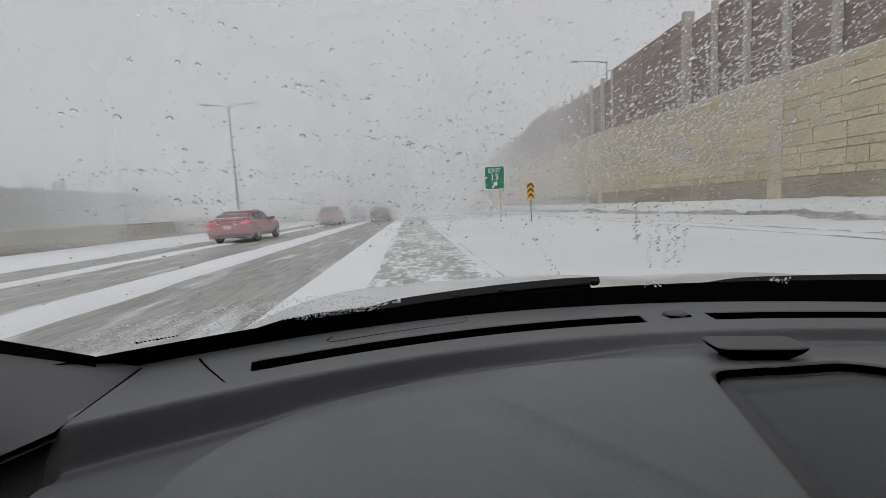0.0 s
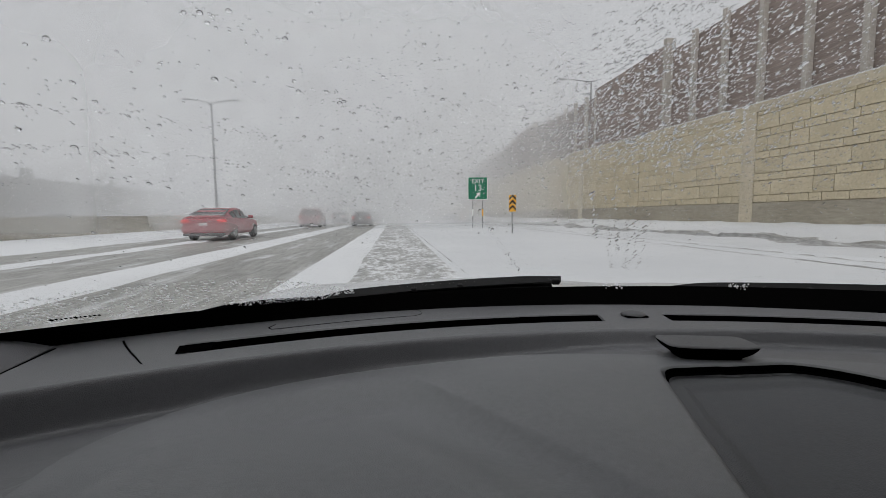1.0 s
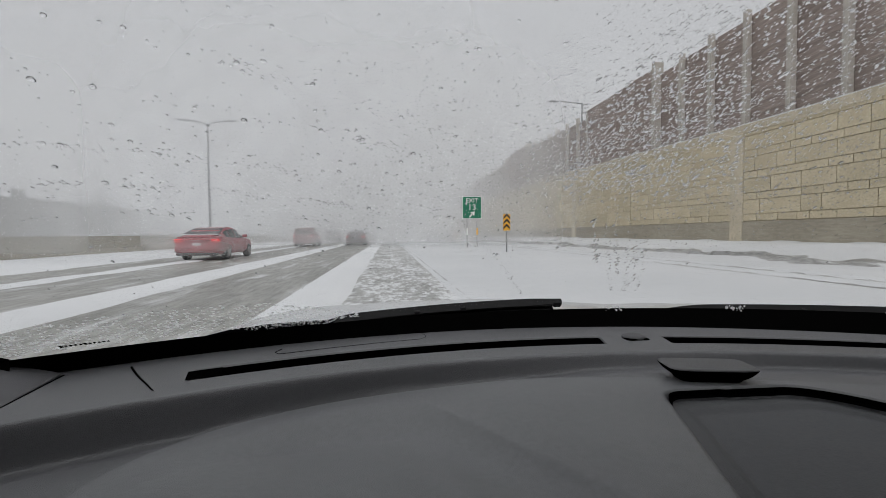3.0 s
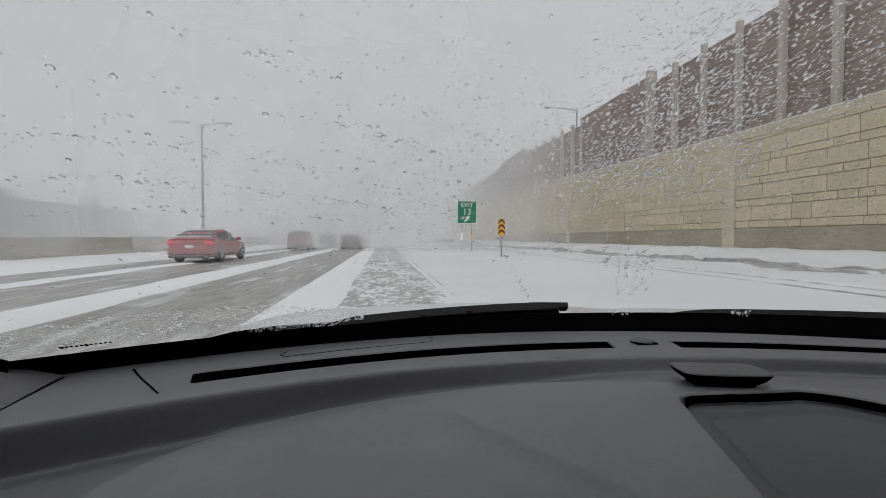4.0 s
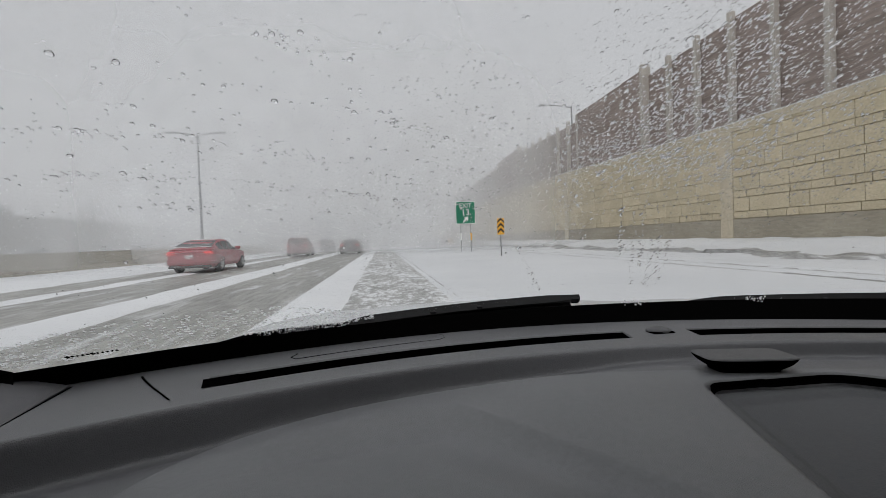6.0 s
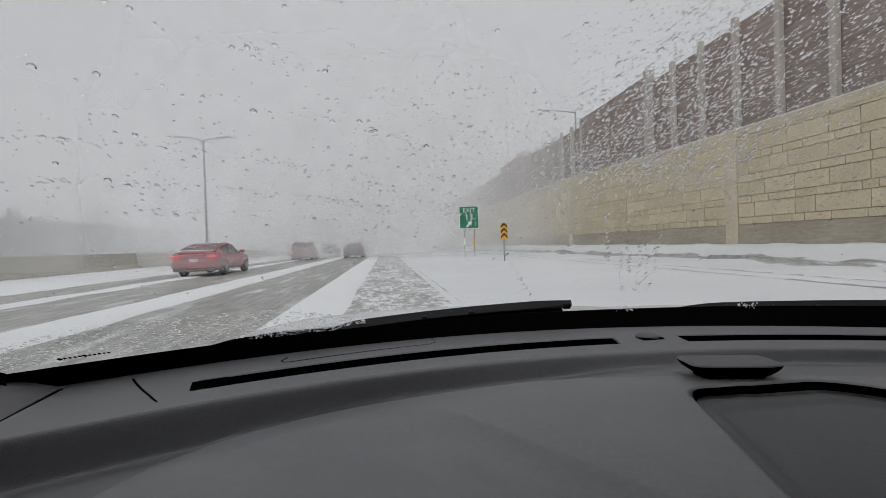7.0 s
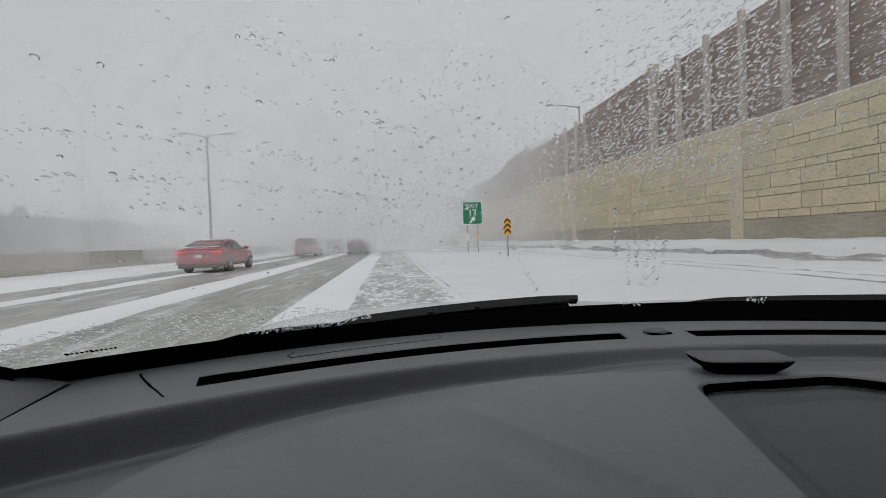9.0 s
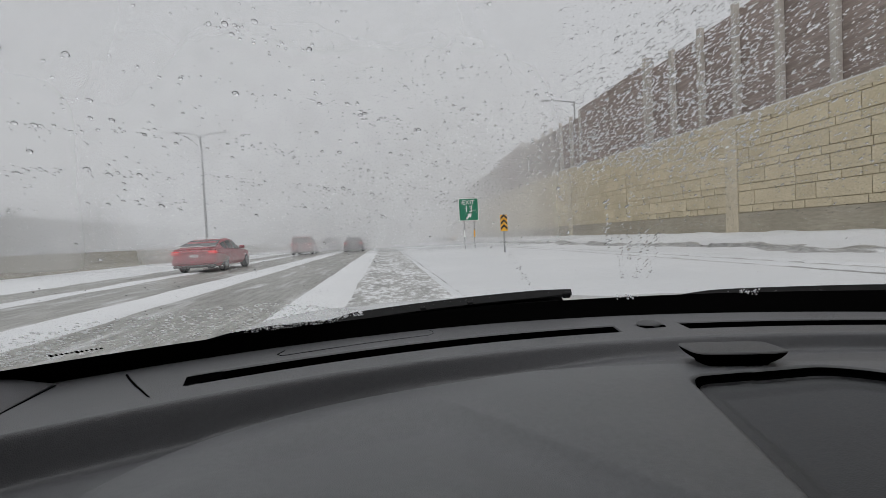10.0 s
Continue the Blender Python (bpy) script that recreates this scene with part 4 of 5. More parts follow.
# black strip for the shade below the tray's far rim and round its corners
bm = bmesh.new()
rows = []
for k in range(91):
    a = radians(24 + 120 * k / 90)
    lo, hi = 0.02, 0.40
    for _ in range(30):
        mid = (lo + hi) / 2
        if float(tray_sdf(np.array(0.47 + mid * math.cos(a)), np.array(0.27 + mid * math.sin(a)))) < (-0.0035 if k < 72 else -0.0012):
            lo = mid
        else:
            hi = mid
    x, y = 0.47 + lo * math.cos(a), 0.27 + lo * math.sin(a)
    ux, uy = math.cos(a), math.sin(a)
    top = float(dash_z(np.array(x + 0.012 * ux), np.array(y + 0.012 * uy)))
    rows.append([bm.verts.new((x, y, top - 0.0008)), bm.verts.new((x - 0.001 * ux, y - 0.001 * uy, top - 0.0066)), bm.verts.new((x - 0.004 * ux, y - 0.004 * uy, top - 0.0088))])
for a, b in zip(rows, rows[1:]):
    bm.faces.new((a[0], a[1], b[1], b[0]))
    bm.faces.new((a[1], a[2], b[2], b[1]))
part("tray_undercut", bm, BLACK, dashboard, "black strip standing in for shade under the tray rim")

bm = bmesh.new()
bmesh.ops.create_uvsphere(bm, u_segments=18, v_segments=8, radius=1.0)
for v in bm.verts:
    v.co = Vector((0.411 + 0.018 * v.co.x, 0.582 + 0.016 * v.co.y - 0.1 * 0.018 * v.co.x, ZT + 0.0005 + 0.0065 * max(v.co.z, -0.3)))
part("sensor_base", box(0.3915, 0.4305, 0.5635, 0.590, ZT - 0.006, ZT + 0.0012, 0.004), BLACK, dashboard)
part("light_sensor", bm, GLOSS_CAP, dashboard, "small domed light sensor", smooth=True)

# black band under the glass, cowl and bonnet
def strip(name, xs, lower, upper, material, parent, label):
    xs = np.asarray(xs)
    a = np.stack(lower(xs), -1)
    b = np.stack(upper(xs), -1)
    co = np.concatenate([a, b])
    n = len(xs)
    i = np.arange(n - 1)
    ob = new_mesh(name, co, np.stack([i, i + 1, n + i + 1, n + i], -1), material, parent, True)
    return tagged(ob, label)


def glass_z(x, y):
    return EYE_Z - 0.138 + 0.56 * (foot_y(x) - y)


XS = np.linspace(-0.66, 1.41, 80)
# one black strip for the ceramic band and the shade in the gap
strip("frit_band", XS, lambda x: (x, front_y(x) + 0.004, 0 * x + ZT - 0.006), lambda x: (x, foot_y(x) - 0.012, 0 * x + EYE_Z - 0.1405), FRIT, own_car, "black ceramic band and shaded gap at the foot of the glass")
cowl = strip("cowl", XS, lambda x: (x, foot_y(x) - 0.006, 0 * x + EYE_Z - 0.142), lambda x: (x, foot_y(x) + 0.16, 0 * x + EYE_Z - 0.185), BLACK, own_car, "black plastic cowl below the windscreen")


def hood_shape(x, v):
    y = foot_y(x) + 0.10 + v * 1.15
    u = (x - CX) / 0.80
    z = EYE_Z - 0.163 - 0.21 * np.maximum(0, y - 0.80) ** 2 - 0.055 * np.abs(u) ** 6 - 0.028 * smooth01(0.30, 0.75, x) - 0.012 * np.exp(-((np.abs(u) - 0.62) / 0.05) ** 2) * 0.3
    z = z - 0.5 * np.maximum(0, v - 0.8) ** 2
    return x, y, z


hood = grid_object("hood", np.linspace(CX - 0.85, CX + 0.85, 60), np.linspace(0, 1, 40), hood_shape, HOOD_PAINT, own_car)
tagged(hood, "wet silver bonnet with a film of snow")


def glass_grid(offset):
    n, m = 40, 30
    x = np.linspace(-0.56, 1.41, n)
    v = np.linspace(0, 1, m)
    gx, gv = np.meshgrid(x, v)
    gy = foot_y(gx) + 0.018 - gv * (foot_y(gx) + 0.022 - 0.150)
    return np.stack([gx, gy, glass_z(gx, gy) + offset], -1).reshape(-1, 3), n, m


def windscreen_mesh():
    lo, n, m = glass_grid(0.0)
    hi, _, _ = glass_grid(0.005)
    i = np.arange(n * m).reshape(m, n)
    q = np.stack([i[:-1, :-1], i[:-1, 1:], i[1:, 1:], i[1:, :-1]], -1).reshape(-1, 4)
    ob = new_mesh("windscreen", np.concatenate([lo, hi]), np.concatenate([q[:, ::-1], q + n * m]), PANE, own_car, True)
    ob.visible_shadow = False
    return tagged(ob, "clear raked windscreen beaded with rain")


windscreen = windscreen_mesh()
for k in range(11):
    x = -0.366 + 0.0040 * k
    y = foot_y(x) - 0.0125
    w = 0.0012 if k not in (0, 5) else 0.0016
    ay = 0.0032 + 0.0022 * (k in (0, 5))
    bm = bmesh.new()
    add_box(bm, x - w, x + w, y - ay / 2, y + ay / 2, -0.0002, 0.0002)
    for v in bm.verts:
        v.co.z += float(glass_z(np.array(v.co.x), np.array(v.co.y))) - 0.0012
    part("glass_mark", bm, FRIT, windscreen, "tiny black maker's mark")


def wiper(x0, x1, lead0, lead1, rise, label):
    """Wiper resting on the glass: rubber edge, blade spine and arm."""
    root = new("wiper")
    root.parent = own_car
    tagged(root, label)

    def at(t, off, up):
        x = x0 + (x1 - x0) * t
        y = foot_y(x) - (lead0 + (lead1 - lead0) * t) + off
        return x, y, float(glass_z(np.array(x), np.array(y))) + up + rise - 0.012 * max(0.0, 1 - t / 0.22) ** 2

    n = 24
    for nm, off, up, w, h, t0, t1 in (("rubber_edge", 0.0, 0.0065, 0.003, 0.003, 0.0, 1.0), ("blade", 0.003, 0.0130, 0.008, 0.0055, 0.0, 1.0), ("arm", 0.012, 0.0055, 0.013, 0.0060, 0.0, 0.97)):
        bm = bmesh.new()
        rings = []
        for k in range(n + 1):
            t = t0 + (t1 - t0) * k / n
            x, y, z = at(t, off, up + 0.002 * math.sin(math.pi * t))
            taper = min(1.0, 0.2 + (k / n) * 5) * (0.6 + 0.4 * min(1, (1 - (k / n)) * 8))
            rings.append([bm.verts.new((x, y + a * w * taper, z + b * h * taper)) for a, b in ((-1, -1), (1, -1), (0.7, 0.8), (-0.2, 1.2))])
        for a, b in zip(rings, rings[1:]):
            for s in range(4):
                bm.faces.new((a[s], a[(s + 1) % 4], b[(s + 1) % 4], b[s]))
        bm.faces.new(rings[0])
        bm.faces.new(rings[-1])
        part(nm, bm, RUBBER, root)
    for t in (0.42, 0.60):
        x, y, z = at(t, 0.003, 0.012)
        part("clip", box(x - 0.006, x + 0.006, y - 0.0080, y + 0.0080, z - 0.006, z + 0.0030, 0.002), RUBBER, root)
    x, y, z = at(0.985, 0.003, 0.010)
    part("end_cap", box(x - 0.010, x + 0.006, y - 0.007, y + 0.007, z - 0.008, z + 0.0035, 0.003), RUBBER, root)
    return root


low_wiper = wiper(-0.115, 0.345, -0.020, 0.014, -0.006, "black wiper lying low on the glass")
part("arm_base", tube([(x, float(foot_y(x)) + 0.022, z - 0.011) for x, z in ((-0.262, 0.893), (-0.242, 0.9035), (-0.208, 0.9085), (-0.156, 0.9105), (-0.099, 0.9095), (-0.06, 0.909))],
                      [0.006, 0.010, 0.011, 0.011, 0.011, 0.010], 10), BLACK, low_wiper, "black shrouded foot of the wiper arm", smooth=True)
wiper(0.50, 1.15, -0.014, 0.004, -0.012, "black wiper on the passenger side with ice on it")
rng = random.Random(5)
ice = bmesh.new()
for cx in (0.445, 0.655, 0.9):
    for k in range(44):
        x = cx + rng.gauss(0, 0.015)
        y = float(foot_y(np.array(x))) - 0.012 + rng.gauss(0, 0.004)
        z = float(glass_z(np.array(x), np.array(y))) + rng.uniform(-0.016, -0.004)
        r = rng.uniform(0.0006, 0.0022) * math.exp(-((x - cx) / 0.03) ** 2)
        res = bmesh.ops.create_icosphere(ice, subdivisions=1, radius=r)
        bmesh.ops.translate(ice, vec=(x, y, z), verts=res["verts"])
# drops from the glass, set on the arm's foot and coloured white for their glint
for k in range(330):
    x = -0.245 + 0.185 * rng.random() ** 0.8
    up = radians(rng.uniform(8, 80))
    z = 0.9105 - 2.2 * max(0.0, -0.156 - x) ** 2 - 0.011
    r = rng.uniform(0.0005, 0.0012)
    res = bmesh.ops.create_icosphere(ice, subdivisions=1, radius=r)
    bmesh.ops.translate(ice, vec=(x, float(foot_y(x)) + 0.022 - 0.0112 * math.cos(up), z + 0.0112 * math.sin(up)), verts=res["verts"])
ice_ob = part("ice_crumbs", ice, BEAD)
tagged(ice_ob, "crumbs of ice and whitened drops on the wiper", "ice", kind="stuff")

# trim at the foot of the driver's windscreen pillar
def corner_sheet(name, corners, material, label, bulge):
    """A slightly bulged four-cornered sheet, 8 mm thick."""
    a, b, c, d = (Vector(p) for p in corners)
    bm = bmesh.new()
    n = 10
    layers = []
    for down in (0.0, 0.008):
        rows = []
        for i in range(n + 1):
            u = i / n
            rows.append([bm.verts.new(a.lerp(b, u).lerp(d.lerp(c, u), j / n) + Vector((0, 0, bulge * 16 * u * (1 - u) * (j / n) * (1 - j / n) - down))) for j in range(n + 1)])
        for i in range(n):
            for j in range(n):
                bm.faces.new((rows[i][j], rows[i + 1][j], rows[i + 1][j + 1], rows[i][j + 1]))
        layers.append(rows)
    return part(name, bm, material, own_car, label, smooth=True)


corner_sheet("frit_corner", ((-0.405, 0.512, 0.9105), (-0.600, 0.507, 0.967), (-0.590, 0.496, 0.953), (-0.400, 0.505, 0.893)), FRIT, "black band rising along the windscreen pillar", 0.0)
corner_sheet("pillar_trim", ((-0.3650, 0.534, 0.8850), (-0.590, 0.496, 0.953), (-0.480, 0.340, 0.838), (-0.3412, 0.366, 0.8840)), SHADED_TRIM, "grained trim below the windscreen pillar, darkened for shade", 0.012)

# cabin shell around the camera
RZ = EYE_Z + 0.172
shell = [("roof_lining", -0.56, 1.41, -2.3, 0.155, RZ, RZ + 0.05), ("floor_pan", -0.56, 1.41, -2.3, 0.62, 0.16, 0.22), ("rear_seat", -0.5, 1.35, -1.9, -1.6, 0.22, 0.95),
         ("parcel_shelf", -0.56, 1.41, -2.3, -1.9, 0.85, 0.9), ("tailgate", -0.56, 1.41, -2.35, -2.3, 0.2, RZ + 0.05), ("firewall", -0.5, 1.35, 0.45, 0.5, 0.22, 0.80)]
for name, x0, x1, y0, y1, z0, z1 in shell:
    part(name, box(x0, x1, y0, y1, z0, z1, 0.02), LINING, own_car)
for s in (-1, 1):
    x = CX + s * 0.985
    door = part("door", box(x - 0.04, x + 0.04, -2.3, 0.50, 0.2, 0.93, 0.02), LINING, own_car, "dark door trim")
    part("pillar", box(x - 0.03, x + 0.03, -0.75, -0.65, 0.93, RZ, 0.01), LINING, door)
    part("pillar", box(x - 0.03, x + 0.03, -2.3, -1.75, 0.93, RZ, 0.01), LINING, door)
    # unseen panes added to set how much light reaches the dashboard
    part("rear_side_window", box(x - 0.004, x + 0.004, -2.3, -0.66, 0.93, RZ, 0.001), LIGHT_BLOCK, door, "unseen opaque rear pane added to keep the cabin dark")
    front = part("side_window", box(x - 0.003, x + 0.003, -0.64, 0.30, 0.93, RZ, 0.001), LIGHT_DIMMER if s < 0 else LIGHT_BLOCK, door, "unseen dimming pane added to set the light from the driver's side" if s < 0 else "unseen opaque front pane added to keep the dashboard dark")
    front.visible_shadow = s > 0
    y0 = float(foot_y(np.array(x)))
    px = CX + s * 1.005
    part("windscreen_pillar", tube([(px, 0.47, 0.90), (px, 0.42, 0.95), (px, 0.30, 1.03), (px, 0.13, RZ + 0.01)], [0.045, 0.045, 0.05, 0.05], 12), BLACK, own_car, "black windscreen pillar", smooth=True)


# outer skin of the car: roof, flanks, nose, tail and wheels
def roof_shape(x, y):
    u = (x - CX) / 1.0
    return x, y, RZ + 0.056 + 0.035 * (1 - u ** 4) * (1 - 0.6 * smooth01(-1.6, -2.4, y))


roof = grid_object("roof_panel", np.linspace(CX - 1.0, CX + 1.0, 24), np.linspace(-2.36, 0.15, 24), roof_shape, HOOD_PAINT, own_car)
tagged(roof, "silver painted roof")
part("nose", box(CX - 0.84, CX + 0.84, 1.70, 1.98, 0.26, 0.60, 0.08), HOOD_PAINT, own_car, "silver front bumper")
part("tail", box(CX - 0.98, CX + 0.98, -2.46, -2.36, 0.28, 0.95, 0.04), HOOD_PAINT, own_car, "silver tailgate")
for s in (-1, 1):
    x = CX + s * 1.035
    part("flank", box(x - 0.02, x + 0.02, -2.40, 0.56, 0.27, 0.90, 0.015), HOOD_PAINT, own_car, "silver flank")
    part("wing", box(x - 0.20 if s > 0 else x - 0.02, x + 0.02 if s > 0 else x + 0.20, 0.56, 1.85, 0.30, 0.58, 0.05), HOOD_PAINT, own_car, "silver front wing")
    for y in (-1.5, 1.22):
        wheel = new("wheel")
        wheel.parent = own_car
        part("tyre", tube([(x - 0.13, y, 0.33), (x - 0.12, y, 0.33), (x + 0.04, y, 0.33), (x + 0.05, y, 0.33)], [0.27, 0.33, 0.33, 0.27], 28), RUBBER, wheel)
        part("rim", tube([(x - 0.10, y, 0.33), (x + 0.042, y, 0.33), (x + 0.046, y, 0.33)], [0.21, 0.21, 0.05], 20), STEEL, wheel, "grey alloy rim")

# ---- rain on the glass ----
def drop_mesh():
    """Flattened domes of water on the outer face of the glass, in one mesh: streaks left by the wiper,
    a scatter that thickens towards the passenger side, trails running down, drops whitened for sky glint at the foot."""
    rng = np.random.RandomState(7)
    made = []

    def add(x, y, r, long, whitened=0.0):
        x, y, r = (np.asarray(a, float) for a in (x, y, r))
        made.append(np.stack([x, y, r, long + 0 * x, whitened + 0 * x], -1))

    def sizes(n, low, spread):
        return low + spread * rng.gamma(1.3, 0.75, n)

    # concentric streaks left by the blade on the driver's side
    for a, b, c, x0, x1, per_m in ((0.245, 0.50, 0.2, -0.10, 0.12, 90), (0.275, 0.502, 0.2, -0.14, 0.09, 190), (0.311, 0.482, 0.28, -0.19, 0.09, 200),
                                   (0.338, 0.50, 0.5, -0.20, 0.09, 70), (0.368, 0.60, 0.75, -0.23, 0.10, 300), (0.399, 0.473, 0.27, -0.26, 0.06, 260), (0.43, 0.50, 0.5, -0.26, 0.05, 110)):
        n = int((x1 - x0) * per_m * 2.2)
        # drops gather in short runs along the streak
        x = rng.uniform(x0, x1, max(3, n // 2))[rng.randint(0, max(3, n // 2), n)] + rng.normal(0, 0.014, n)
        add(x, a + b * x + c * x * x + rng.normal(0, 0.0026, n) + rng.normal(0, 0.009, n) * (rng.rand(n) < 0.4), sizes(n, 0.00035, 0.00036), 1.15)
    # scatter over the whole glass
    n = 190000
    x, y = rng.uniform(-0.5, 0.95, n), rng.uniform(0.10, 0.66, n)
    thick = smooth01(0.10, 0.24, x) * smooth01(0.45, 0.37, y) * (1 - 0.75 * smooth01(0.34, 0.48, x))
    middle = smooth01(-0.10, 0.11, x) * smooth01(0.52, 0.40, y) * smooth01(0.62, 0.45, x)
    patch = 0.75 + 0.5 * wave_noise(x * 30, y * 30, 77, 3)
    keep = rng.rand(n) < (0.009 * smooth01(0.56, 0.46, y) + 0.0025 + 0.020 * smooth01(-0.24, -0.05, x) * smooth01(0.46, 0.36, y) + 0.15 * middle * (1 - 0.6 * thick) + 0.62 * thick) * patch
    x, y, thick = x[keep], y[keep], thick[keep]
    add(x, y, (sizes(len(x), 0.00026, 0.00024) + 0.00022 * thick * rng.uniform(0.2, 1.6, len(x))) * (0.55 + 1.2 * y), 1.1 + 0.40 * thick)
    # trails of small beads running down to the wiper
    for a, c, top, low, n, r in ((0.288, 0.58, 0.44, 0.56, 15, 0.0010), (0.305, 0.60, 0.46, 0.66, 22, 0.0005), (0.318, 0.60, 0.45, 0.60, 20, 0.0006), (0.335, 0.58, 0.46, 0.67, 26, 0.0004),
                              (0.345, 0.62, 0.44, 0.62, 20, 0.0005), (0.362, 0.56, 0.48, 0.66, 18, 0.0004), (0.14, 0.60, 0.50, 0.67, 22, 0.0004), (0.236, 0.58, 0.42, 0.52, 9, 0.0006)):
        n *= 2
        y = rng.uniform(top, low, n)
        add(a + c * (y - 0.475) + rng.normal(0, 0.0022, n), y, r + sizes(n, 0.0, 0.0003), 1.2)
    # water beads below the wiper's sweep, by the driver's corner, whitened for sky glint
    n = 1150
    x = -0.42 + 0.40 * rng.uniform(0, 1, n) ** 1.25
    deep = 0.014 + 0.075 * smooth01(0.02, -0.16, x) * smooth01(-0.52, -0.30, x)
    y = foot_y(x) + 0.014 - rng.uniform(0, 1, n) * deep
    add(x, y, sizes(n, 0.0007, 0.0005), 1.45, 1.0)

    x, y, r, long, whitened = np.concatenate(made).T
    keep = (y < foot_y(x) + np.where((whitened > 0.5) | (x < -0.02), 0.015, -0.006)) & (y > 0.10)
    x, y, r, long, whitened = x[keep], y[keep], np.minimum(r[keep], 0.0019), long[keep], whitened[keep] > 0.5
    n = len(x)
    seg = 9
    ang = np.linspace(0, 2 * math.pi, seg, endpoint=False)
    # axes of the glass at each drop: e1 across, e2 up the glass, nrm outward
    slope = 0.56
    e1 = np.array([1.0, 0.0, 0.0])
    e2 = np.array([0.0, -1.0, slope]) / math.hypot(1, slope)
    nrm = np.array([0.0, slope, 1.0]) / math.hypot(1, slope)
    base = np.stack([x, y, glass_z(x, y) + 0.0052], -1)
    turn = -0.20 + 1.25 * smooth01(-0.02, 0.22, x) + rng.normal(0, 0.22, n)
    flat = np.where(whitened | (y > foot_y(x) - 0.09) & (x < 0), 0.55, rng.uniform(0.85, 1.2, n))
    levels = [(1.0, 0.0, 0.0), (0.84, 0.40, 0.03), (0.50, 0.68, 0.06)]
    tall = np.where(whitened, 1.0, np.clip(1 + (y - 0.24) * 2.4, 1, 1.7))
    wob = 1 + 0.09 * rng.randn(n, seg)
    verts = []
    for ring, h, lean in levels:
        along = np.cos(ang)[None] * ring * wob * long[:, None]
        across = np.sin(ang)[None] * ring * wob
        uu = along * np.cos(turn)[:, None] - across * np.sin(turn)[:, None]
        ww = (along * np.sin(turn)[:, None] + across * np.cos(turn)[:, None] + lean) * tall[:, None]
        verts.append(base[:, None] + (uu[..., None] * e1 + ww[..., None] * e2 + (h * flat)[:, None, None] * nrm) * r[:, None, None])
    top = base + (nrm * (0.80 * flat)[:, None] + e2 * 0.07) * r[:, None]
    per = 4 * seg + 1
    co = np.concatenate([np.concatenate(verts, 1), top[:, None], verts[0]], 1).reshape(-1, 3)
    tri = []
    for lv in range(2):
        for q in range(seg):
            a, b = lv * seg + q, lv * seg + (q + 1) % seg
            tri += [(a, b + seg, b), (a, a + seg, b + seg)]
    for q in range(seg):
        tri.append((2 * seg + q, 3 * seg, 2 * seg + (q + 1) % seg))
    for q in range(1, seg - 1):
        tri.append((3 * seg + 1, 3 * seg + 1 + q, 3 * seg + 2 + q))
    tri = np.array(tri)
    faces = np.arange(n)[:, None, None] * per + tri[None]
    beads = new_mesh("ice_beads", co, faces[whitened][:, :-(seg - 2)].reshape(-1, 3), BEAD, None, True)
    tagged(beads, "raindrops at the foot of the windscreen, whitened for the glint of sky", "ice", kind="stuff")
    ob = new_mesh("raindrops", co, faces[~whitened].reshape(-1, 3), WATER, None, True)
    return tagged(ob, "clear raindrops beaded on the windscreen", "raindrops", kind="stuff")


drops = drop_mesh()


# ---- falling snow in the air between the car and the distance ----
def falling_snow(layers):
    """Flakes through the air over the whole highway, in one object. Each layer: from, to, how thick over
    its depth, and the flake's size for its distance (clumps blend into one another further off)."""
    rng = np.random.RandomState(3)
    made = []
    for y0, y1, thick, rel in layers:
        count = int(thick * 1.62 / (1.37 * rel * rel))
        y = rng.uniform(y0, y1, count)
        # the air over the road and in front of the walls, thinning out upwards
        ax = rng.uniform(-1.35, 1.60, count)
        top = np.where(ax > 0.0, 0.15 + 0.68 * ax, 0.15 - 0.03 * ax) + rng.normal(0, 0.035, count)
        low = -0.075
        # as many flakes per solid angle on either side
        az = low + rng.uniform(0, 1.32, count)
        inside = az < top
        y, ax, az = y[inside], ax[inside], az[inside]
        made.append((ax * y, y, 1.0 + az * y, rel * y * rng.uniform(0.7, 1.3, len(y))))
    x, y, z, size = (np.concatenate([m[k] for m in made]) for k in range(4))
    keep = (z > 0.05) & ((x < WX - 0.3) | (z > 7))
    x, y, z, size = x[keep], y[keep], z[keep], size[keep]
    n = len(x)
    c = np.stack([x, y, z], -1)
    a0 = rng.uniform(0, 2 * math.pi, n)
    tilt = rng.uniform(-0.6, 0.6, (n, 3))
    co = np.empty((n, 3, 3))
    for k in range(3):
        a = a0 + 2 * math.pi * k / 3
        co[:, k] = c + size[:, None] * np.stack([np.cos(a), tilt[:, k] * 0.8, np.sin(a)], -1)
    ob = new_mesh("falling_snow", co.reshape(-1, 3), np.arange(n * 3).reshape(-1, 3), FLAKE)
    return tagged(ob, "snow flakes falling thickly through the air", "snowfall", kind="stuff")


snowfall = falling_snow([(9, 30, 0.02, 0.0008), (30, 120, 0.04, 0.0007)])


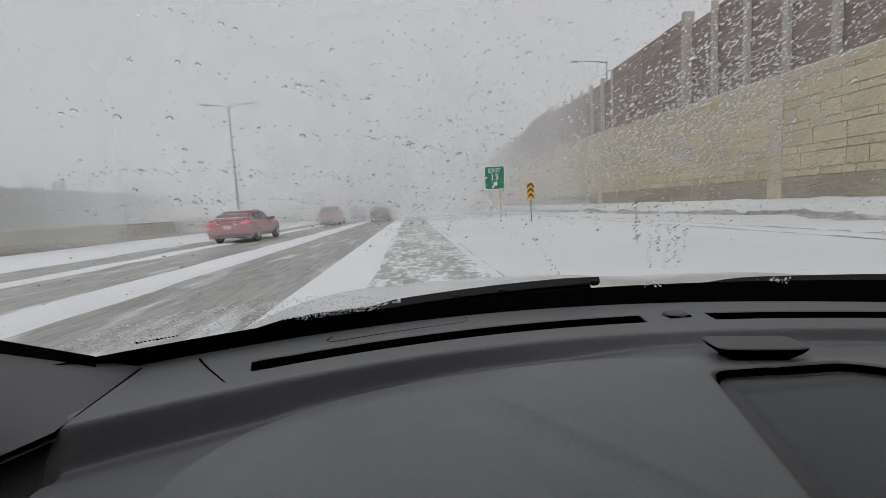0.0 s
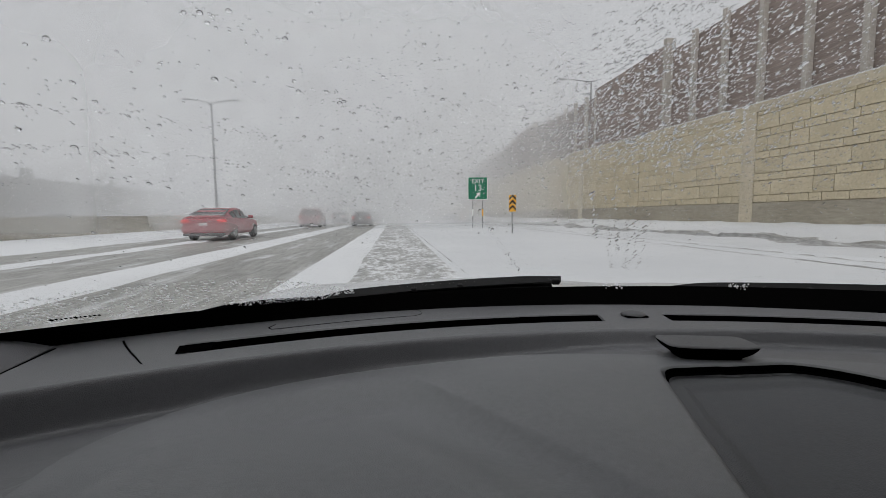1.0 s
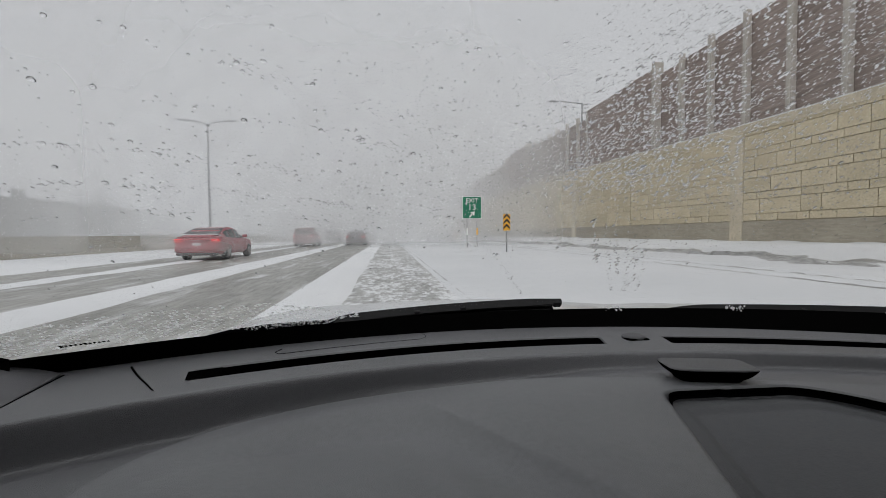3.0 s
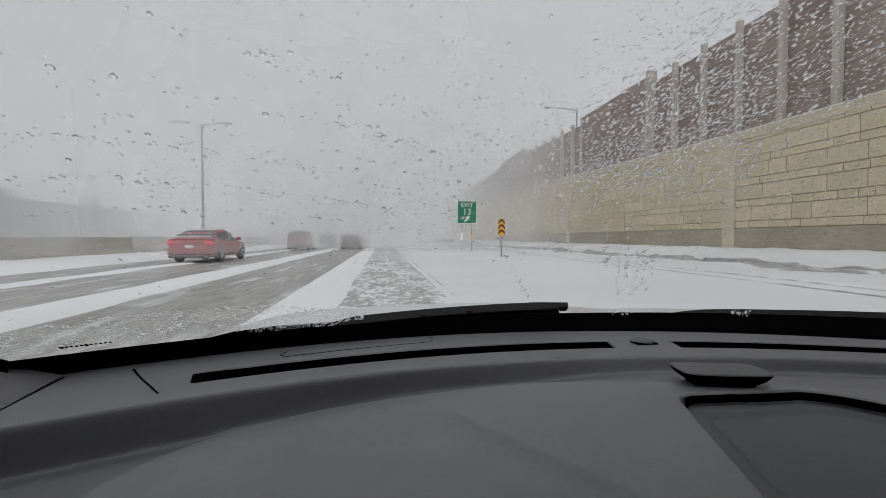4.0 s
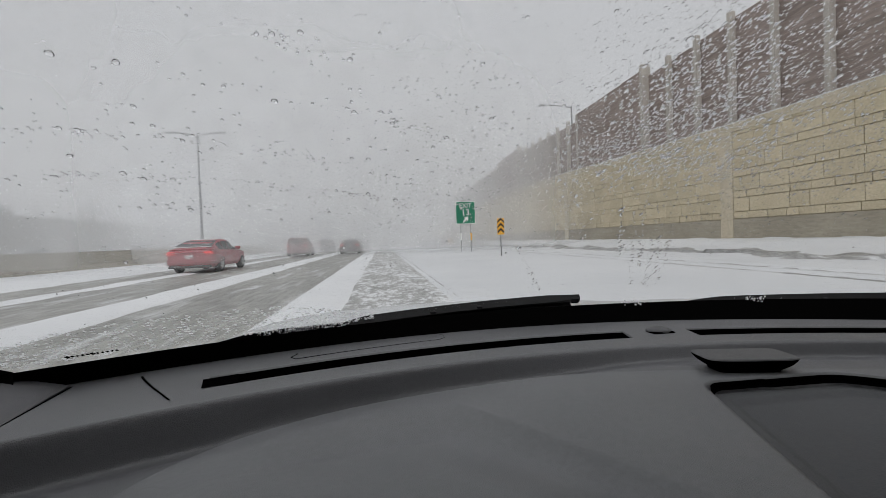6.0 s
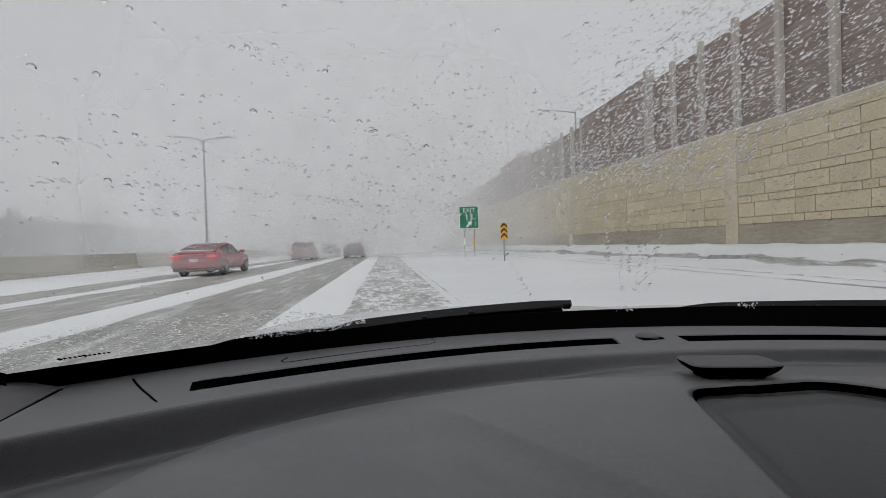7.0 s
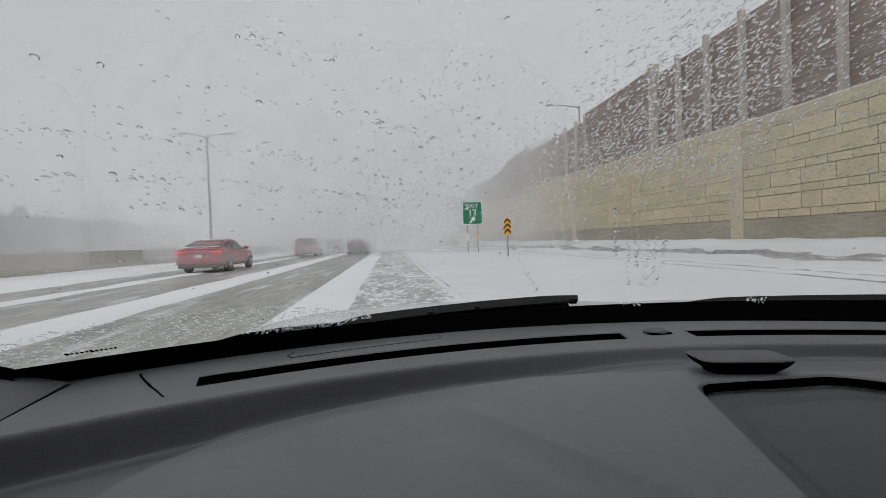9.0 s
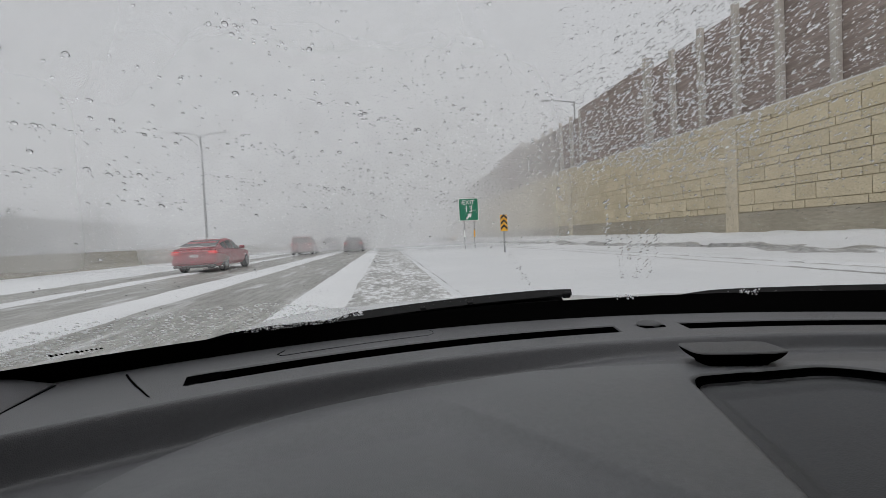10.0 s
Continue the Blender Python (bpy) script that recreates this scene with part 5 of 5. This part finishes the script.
def snow_haze_material(amount, high, edge, full, far_edge=-45.0, far_full=-28.0):
    """Haze of fine snow put into a mostly clear sheet, thinning out towards its edges."""
    m, nt, b = nodes_of("snow_haze")
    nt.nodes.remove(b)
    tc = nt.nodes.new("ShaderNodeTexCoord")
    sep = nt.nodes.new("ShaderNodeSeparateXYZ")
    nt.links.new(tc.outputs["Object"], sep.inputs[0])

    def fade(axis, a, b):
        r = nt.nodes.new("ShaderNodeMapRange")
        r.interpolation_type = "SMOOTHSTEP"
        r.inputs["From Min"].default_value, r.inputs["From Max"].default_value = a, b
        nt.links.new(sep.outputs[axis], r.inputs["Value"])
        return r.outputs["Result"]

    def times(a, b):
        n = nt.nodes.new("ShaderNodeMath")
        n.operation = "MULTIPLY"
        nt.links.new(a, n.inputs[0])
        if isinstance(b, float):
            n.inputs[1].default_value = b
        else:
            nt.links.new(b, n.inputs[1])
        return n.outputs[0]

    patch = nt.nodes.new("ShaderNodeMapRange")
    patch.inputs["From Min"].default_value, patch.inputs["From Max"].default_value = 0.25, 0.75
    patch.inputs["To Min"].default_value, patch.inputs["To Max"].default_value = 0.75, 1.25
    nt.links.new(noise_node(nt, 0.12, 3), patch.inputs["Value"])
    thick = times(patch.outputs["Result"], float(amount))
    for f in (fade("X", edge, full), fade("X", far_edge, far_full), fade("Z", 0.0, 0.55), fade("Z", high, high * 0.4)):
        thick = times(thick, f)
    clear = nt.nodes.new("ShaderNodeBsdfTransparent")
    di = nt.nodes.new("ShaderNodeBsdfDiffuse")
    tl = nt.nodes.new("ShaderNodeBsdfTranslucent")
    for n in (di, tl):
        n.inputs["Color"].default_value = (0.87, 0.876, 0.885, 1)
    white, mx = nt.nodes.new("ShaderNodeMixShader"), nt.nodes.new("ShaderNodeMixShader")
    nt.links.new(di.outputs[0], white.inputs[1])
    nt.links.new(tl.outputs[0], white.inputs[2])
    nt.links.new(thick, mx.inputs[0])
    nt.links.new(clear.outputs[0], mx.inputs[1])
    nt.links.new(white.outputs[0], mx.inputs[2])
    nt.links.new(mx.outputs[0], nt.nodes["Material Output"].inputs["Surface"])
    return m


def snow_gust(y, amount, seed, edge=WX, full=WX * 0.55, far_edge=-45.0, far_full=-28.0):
    """A see-through sheet across the highway between the two walls, in place of distance haze."""
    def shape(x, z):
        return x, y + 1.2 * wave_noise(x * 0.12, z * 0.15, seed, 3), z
    haze_ob = grid_object("snow_gust", np.linspace(-45, WX - 0.02, 60), np.linspace(0.02, 0.8 * y, 30), shape, snow_haze_material(amount, 0.8 * y, edge, full, far_edge, far_full))
    return tagged(haze_ob, "see-through sheet that stands in for snow haze over the road", "snowfall", kind="stuff")


def wheel_spray(x, y, amount, seed):
    """Low cloud of snow thrown up behind a moving car."""
    def shape(u, z):
        return u, y + 0.35 * wave_noise(u * 0.6, z * 0.8, seed, 3), z
    spray = grid_object("snow_spray", np.linspace(x - 4.5, x + 4.5, 40), np.linspace(0.02, 1.5, 20), shape, snow_haze_material(amount, 1.5, x + 4.2, x + 0.8, x - 4.2, x - 0.8))
    return tagged(spray, "low cloud of powder snow thrown up behind a car", "snowfall", kind="stuff")


for x, y, amount, seed in ((-8.0, 18.4, 0.34, 61), (-7.6, 38.4, 0.5, 62)):
    wheel_spray(x, y, amount, seed)
# sheets one behind another build up the haze with distance
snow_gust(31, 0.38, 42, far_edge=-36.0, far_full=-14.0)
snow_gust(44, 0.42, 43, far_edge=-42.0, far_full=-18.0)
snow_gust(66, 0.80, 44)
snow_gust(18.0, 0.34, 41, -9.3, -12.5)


# ---- blocks of the retaining wall ----
COURSES = []
z = 1.57
while z < 7.2:
    COURSES += [(z, z + 0.36, 0.95), (z + 0.36, z + 1.09, 1.5)]
    z += 1.09


def block_mesh(length, height):
    bm = bmesh.new()
    add_box(bm, -0.06, 0.12, -length / 2 + 0.009, length / 2 - 0.009, 0.009, height - 0.009)
    for v in bm.verts:
        if v.co.x < 0:
            v.co.y *= 1 - 0.02 / length
            v.co.z = height / 2 + (v.co.z - height / 2) * (1 - 0.02 / height)
    return mesh_of("block", bm, BLOCK)


rng = random.Random(11)
cache = {}
bm_far = bmesh.new()
spans = []
for p, q in zip(PILASTERS, PILASTERS[1:]):
    m = (p + q) / 2
    spans += [(p + 0.42, m - 0.025), (m + 0.025, q - 0.42)]
spans.insert(0, (-8.0, PILASTERS[0] - 0.42))
for z0, z1, mean in COURSES:
    for ya, yb in spans:
        y = ya
        while y < yb - 0.02 and y < 150:
            length = round(mean * rng.choice((0.6, 0.8, 1.0, 1.0, 1.2, 1.4)), 2)
            if y + length > yb - 0.45:
                length = round(yb - y, 3)
            mid = y + length / 2
            top = min(z1, wall_top(mid) - 0.38)
            if top - z0 > 0.12:
                h = round(top - z0, 1) if top < z1 else round(z1 - z0, 3)
                if 10.5 < mid < 40:
                    key = (length, h)
                    if key not in cache:
                        cache[key] = block_mesh(length, h)
                    ob = new("block", cache[key])
                    ob.parent = wall
                    ob.location = (WX + 0.045 + rng.uniform(-0.012, 0.012), mid, z0)
                else:
                    x = WX + rng.uniform(-0.012, 0.012)
                    add_box(bm_far, x, x + 0.1, y + 0.014, y + length - 0.014, z0 + 0.014, z0 + h - 0.014)
            y += length
far_blocks = part("far_blocks", bm_far, BLOCK, wall)
tagged(far_blocks, kind="stuff")
